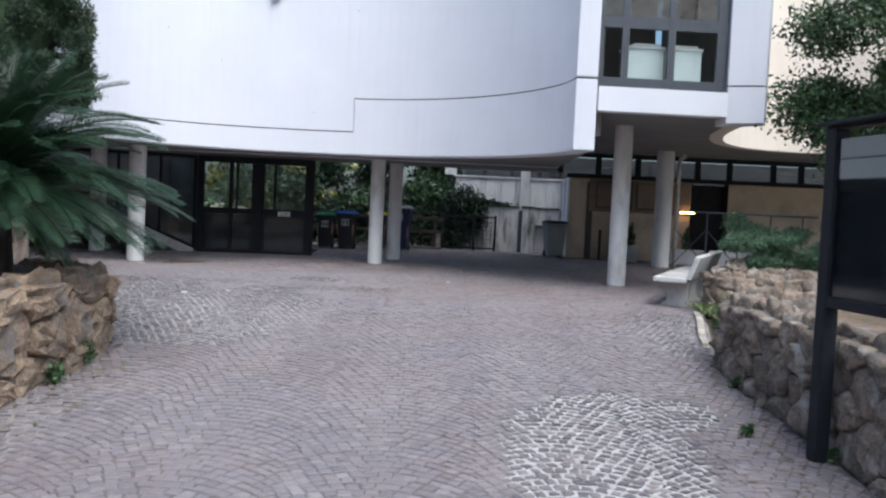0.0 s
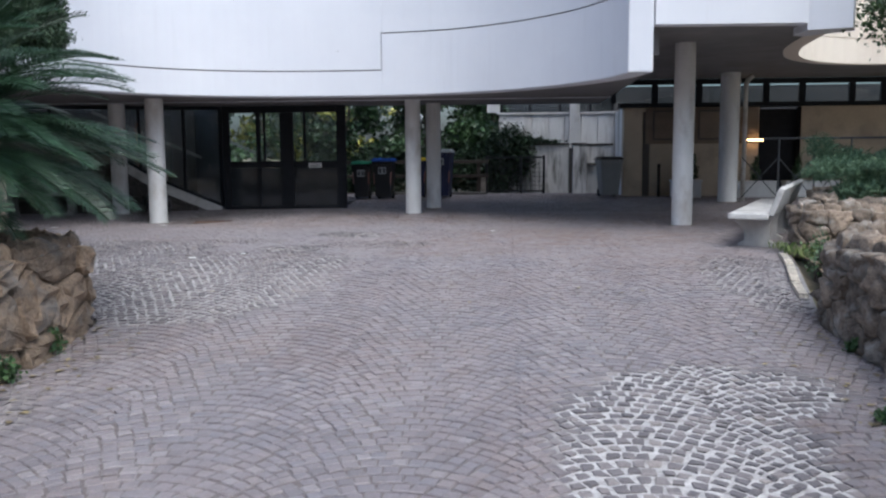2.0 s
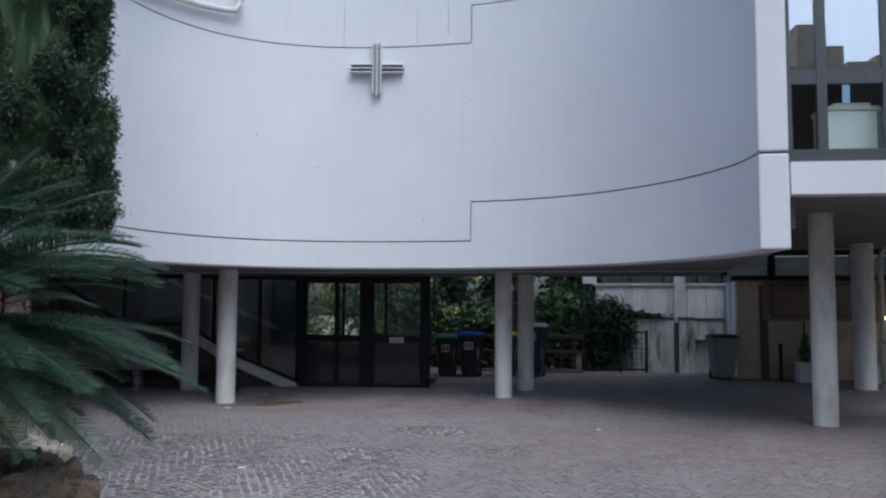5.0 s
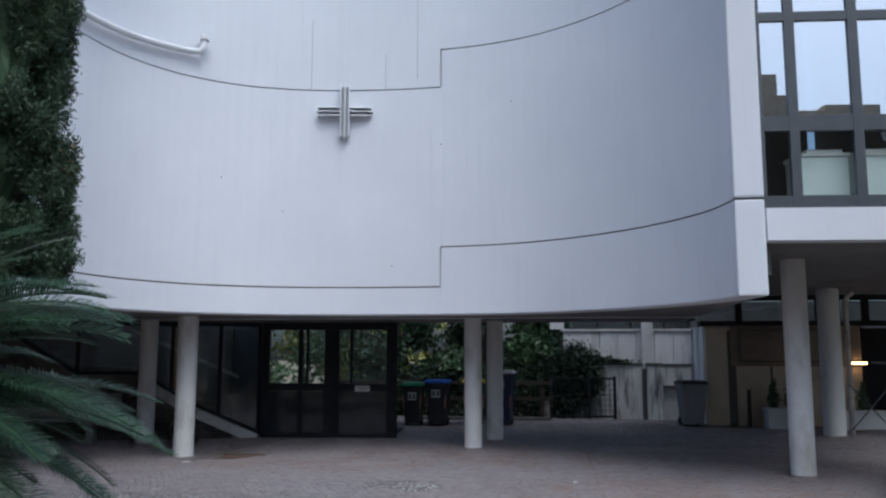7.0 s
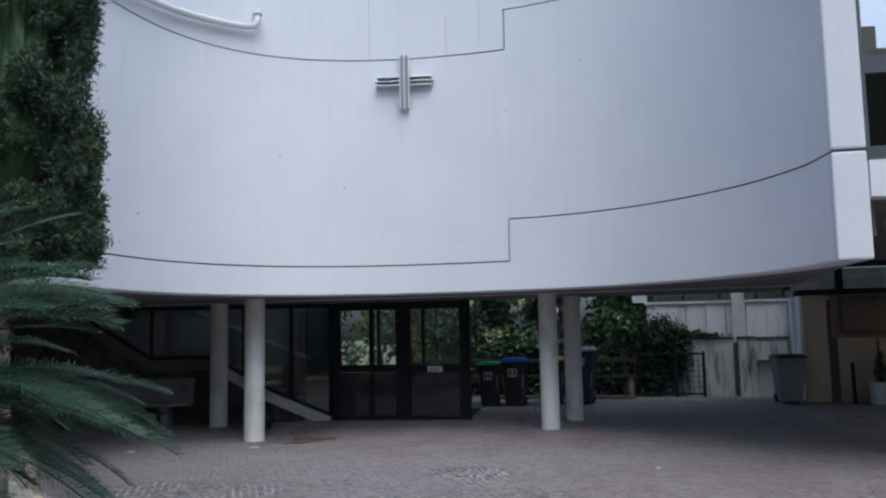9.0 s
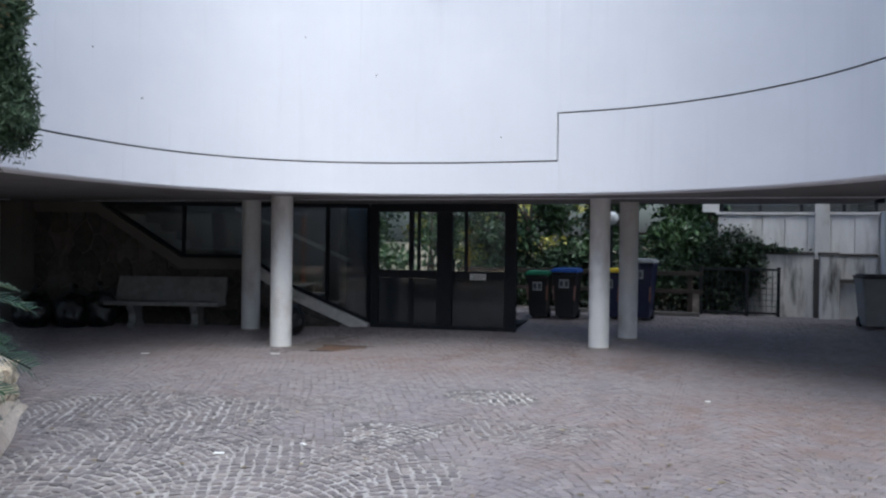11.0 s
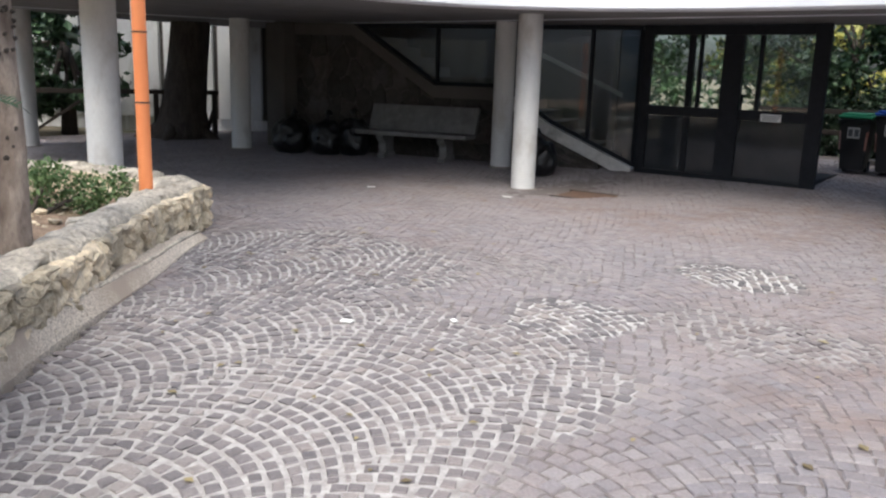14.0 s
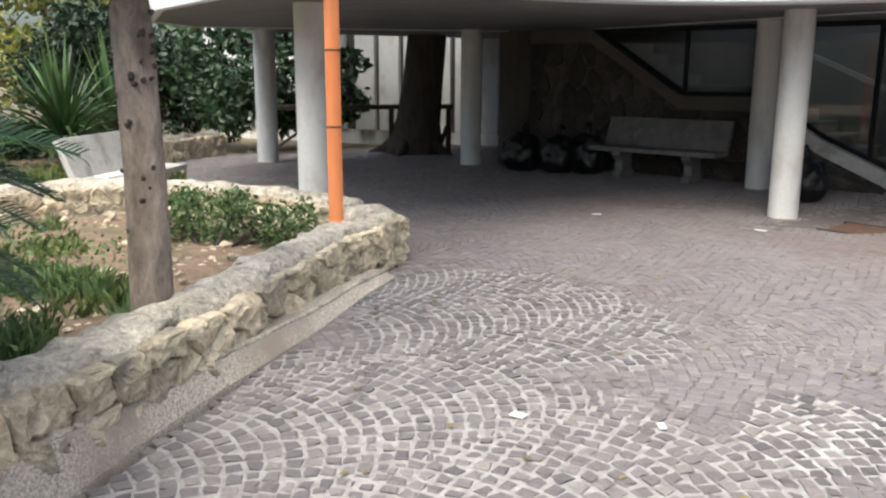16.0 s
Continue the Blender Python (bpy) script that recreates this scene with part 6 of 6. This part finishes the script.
part("slab", bm, M_PALEMORTAR, slab)

paper = thing("folded_paper", "white folded paper lying on the bench seat", "paper", (-9.5, 9.78, 0.431), 120.0)
bm = box(-0.16, 0.16, -0.1, 0.1, 0.0, 0.02, 0.006)
for v in bm.verts:
    v.co.z += 0.03 * max(0.0, v.co.x) ** 2 * 8
part("sheet", bm, M_PAPER, paper)

# ---- small litter ----
for k, (x, y, w, d, rz) in enumerate(((-2.98, 10.16, 0.07, 0.05, 20), (-2.55, 10.62, 0.06, 0.03, -30), (-5.45, 15.2, 0.12, 0.05, 10), (-6.9, 14.3, 0.1, 0.06, 50), (0.3, 13.6, 0.05, 0.04, 0))):
    p = thing("litter", "scrap of white paper lying on the setts", "litter", (x, y, ground_z(x, y) + 0.006), rz, group="litter on the paving")
    bm = box(-w / 2, w / 2, -d / 2, d / 2, 0, 0.006)
    part("scrap", bm, M_PAPER, p)

cover = thing("drain_cover", "rusty flat iron drain cover set in the setts", "drain cover", (-4.9, 16.35, ground_z(-4.9, 16.35) + 0.002), 8)
part("cover_plate", box(-0.42, 0.42, -0.3, 0.3, -0.02, 0.006, 0.003), M_RUSTIRON, cover)
part("cover_frame", box(-0.47, 0.47, -0.35, -0.305, -0.02, 0.009), M_WOOD, cover)
part("cover_frame", box(-0.47, 0.47, 0.305, 0.35, -0.02, 0.009), M_WOOD, cover)
globe = thing("garden_lamp", "white globe lamp on a thin dark post", "lamp", (-1.64, 21.3, 0.18))
part("post", tube([(0, 0, -0.05), (0, 0, 1.75)], [0.03, 0.025], 10), M_BLACK, globe)
bm = bmesh.new()
bmesh.ops.create_uvsphere(bm, u_segments=20, v_segments=12, radius=0.13, matrix=Matrix.Translation((0, 0, 1.86)))
part("globe", bm, M_PLANTER, globe, smooth=True)


def leaf_litter():
    rng = np.random.default_rng(99)
    v, f = [], []
    for k in range(420):
        side = rng.random()
        if side < 0.35:
            y = rng.uniform(2, 7.4)
            x = -2.7 + abs(rng.normal()) * 0.25
        elif side < 0.65:
            y = rng.uniform(3, 7.6)
            x = 2.9 - abs(rng.normal()) * 0.3
        else:
            y = rng.uniform(8.2, 15)
            x = rng.uniform(left_edge(y) + 0.3, 3.0)
        z, a, s = ground_z(x, y) + 0.006, rng.uniform(0, 6.28), rng.uniform(0.008, 0.022)
        cs, sn = math.cos(a) * s, math.sin(a) * s
        i = len(v)
        v += [(x - cs * 1.6, y - sn * 1.6, z), (x + sn, y - cs, z + 0.004), (x + cs * 1.6, y + sn * 1.6, z + 0.002), (x - sn, y + cs, z + 0.005)]
        f.append((i, i + 1, i + 2, i + 3))
    tagged(mesh_of("leaf_litter", v, f, M_DRY), "small dry leaves scattered on the setts", "dry leaves", kind="stuff")


leaf_litter()


def bed_stones():
    """Pale chips and clods over the soil of the bed."""
    rng = random.Random(123)
    bm = bmesh.new()
    for k in range(520):
        u = rng.random()
        x, y = -4.2 - 3.8 * u + rng.uniform(-0.8, 0.5), 8.9 + 1.6 * math.sin(u * 2.2) + rng.uniform(-1.3, 0.2)
        if x > -3.6 - (y - 7.9) * 0.98 - 0.35 or y > 10.7:
            continue
        s = rng.choice((0.012, 0.018, 0.018, 0.028, 0.05 if rng.random() < 0.3 else 0.02))
        r = bmesh.ops.create_icosphere(bm, subdivisions=1, radius=1.0, matrix=Matrix.LocRotScale((x, y, 0.225 + s * 0.3), Euler((0, 0, rng.uniform(0, 6))), (s * rng.uniform(0.8, 1.6), s, s * 0.6)))
        for v in r["verts"]:
            v.co += Vector((rng.uniform(-1, 1), rng.uniform(-1, 1), rng.uniform(-1, 1))) * s * 0.22
    tagged(part("bed_stones", bm, M_PALE), "pale stone chips and clods on the soil", "stones", kind="stuff")


bed_stones()

# ---- far side behind the camera ----
opp = tagged(new("backdrop_houses"), "plain stepped house fronts across the street", "house", kind="structure")
for x0, x1, y0, h in ((-40, -14, -36, 9.0), (-14, -2, -38, 17.0), (-2, 11, -37, 18.5), (11, 20.4, -36, 19.0), (20.4, 22.4, -36, 22.0), (22.4, 23.8, -36.5, 20.6), (23.8, 26.0, -36, 19.3), (26.0, 30.0, -36.5, 19.9), (30, 45, -36, 17.0)):
    part("house_wall", box(x0, x1, y0 - 8, y0, -2, h), M_TAN, opp)


# ---- setts ----
def setts():
    """Segmental arcs of setts: bands that run up the yard, arcs bulging away from the entrance."""
    rng = random.Random(77)
    W, SAG, PITCH = 1.16, 0.27, 0.088
    verts, faces, single = [], [], []
    i0, i1 = int(-15.5 / W) - 1, int(9.5 / W) + 1
    protos = []
    for q in range(8):
        bm = bmesh.new()
        rows = []
        jig = [(rng.uniform(-0.06, 0.06), rng.uniform(-0.06, 0.06)) for _ in range(4)]
        for inset, z in ((0.0, -0.03), (0.0, -0.006), (0.075, 0.0)):
            rows.append([bm.verts.new((sx * (0.5 - inset) + jx, sy * (0.5 - inset) + jy, z)) for (sx, sy), (jx, jy) in zip(((-1, -1), (1, -1), (1, 1), (-1, 1)), jig)])
        for a, b in zip(rows, rows[1:]):
            for k in range(4):
                bm.faces.new((a[k], a[(k + 1) % 4], b[(k + 1) % 4], b[k]))
        bm.faces.new(rows[-1])
        me = bpy.data.meshes.new("sett")
        bm.to_mesh(me)
        bm.free()
        me.materials.append(M_SETT)
        protos.append(me)
    us = np.linspace(-0.5, 0.5, 401)
    run = np.concatenate([[0], np.cumsum(np.hypot(np.diff(us) * W, np.diff(-4 * SAG * us * us)))])
    run /= run[-1]
    nrow = int((23.2 + 4.2) / PITCH)
    for i in range(i0, i1 + 1):
        cx = i * W
        shift = (i % 2) * 0.05
        for j in range(nrow):
            y0 = -4.2 + j * PITCH + shift
            n = 16
            for k in range(-1 if j % 2 else 0, n):
                u0, u1 = -0.5 + k / n, -0.5 + (k + 1) / n
                if j % 2:
                    u0, u1 = u0 + 0.5 / n, u1 + 0.5 / n
                wob = rng.uniform(-0.12, 0.12) / n
                u0, u1 = (float(np.interp(u + 0.5, run, us)) for u in (max(-0.5, u0 + wob), min(0.5, u1 + wob)))
                um = (u0 + u1) / 2
                x, y = cx + um * W, y0 + SAG * (1 - 4 * um * um)
                if not (left_edge(y) - 0.03 < x < right_edge(y) - 0.05) or y > top_edge(x) or y < -4.0:
                    continue
                gap, jit = 0.001, 0.0045
                for gx, gy, rx, ry, power in GROUT:
                    if ((x - gx) / rx) ** 2 + ((y - gy) / ry) ** 2 < 1.0 + 0.25 * noise.noise(Vector((x * 2, y * 2, 0))):
                        gap, jit = 0.018, 0.0125
                slope = -8 * SAG * um / W
                ang = math.atan(slope)
                ln = (u1 - u0) * W / math.cos(ang) - gap - rng.uniform(0, 0.006)
                dp = PITCH * math.cos(ang) - gap - rng.uniform(0, 0.006)
                z = ground_z(x, y) + rng.uniform(-0.003, 0.003)
                ang += rng.uniform(-0.07, 0.07) * (1.7 if gap > 0.01 else 1.0)
                if -2.4 < x < -1.0 and 8.4 < y < 9.9 and len(single) < 300:
                    ob = bpy.data.objects.new("sett", protos[rng.randrange(8)])
                    ob.parent = PAVEMENT
                    ob.matrix_basis = Matrix.Translation((x, y, z)) @ Euler((rng.uniform(-0.02, 0.02), rng.uniform(-0.02, 0.02), ang)).to_matrix().to_4x4() @ Matrix.Diagonal((ln, dp, 1, 1))
                    scene.collection.objects.link(ob)
                    single.append(ob)
                    continue
                c, s = math.cos(ang), math.sin(ang)
                b = len(verts)
                near = y < 15.5
                for inset, dz in (((0.0, -0.03), (0.0, -0.006), (0.006, 0.0)) if near else ((0.0, -0.02), (0.004, 0.0))):
                    for sx, sy in ((-1, -1), (1, -1), (1, 1), (-1, 1)):
                        px = sx * (ln / 2 - inset) + rng.uniform(-jit, jit)
                        py = sy * (dp / 2 - inset) + rng.uniform(-jit, jit)
                        verts.append((x + c * px - s * py, y + s * px + c * py, z + dz))
                m = 3 if near else 2
                for r in range(m - 1):
                    for e in range(4):
                        faces.append((b + r * 4 + e, b + r * 4 + (e + 1) % 4, b + r * 4 + 4 + (e + 1) % 4, b + r * 4 + 4 + e))
                faces.append(tuple(b + 4 * (m - 1) + e for e in range(4)))
    rest = mesh_of("setts", verts, faces, M_SETT, PAVEMENT)
    tagged(rest, kind="stuff")


setts()
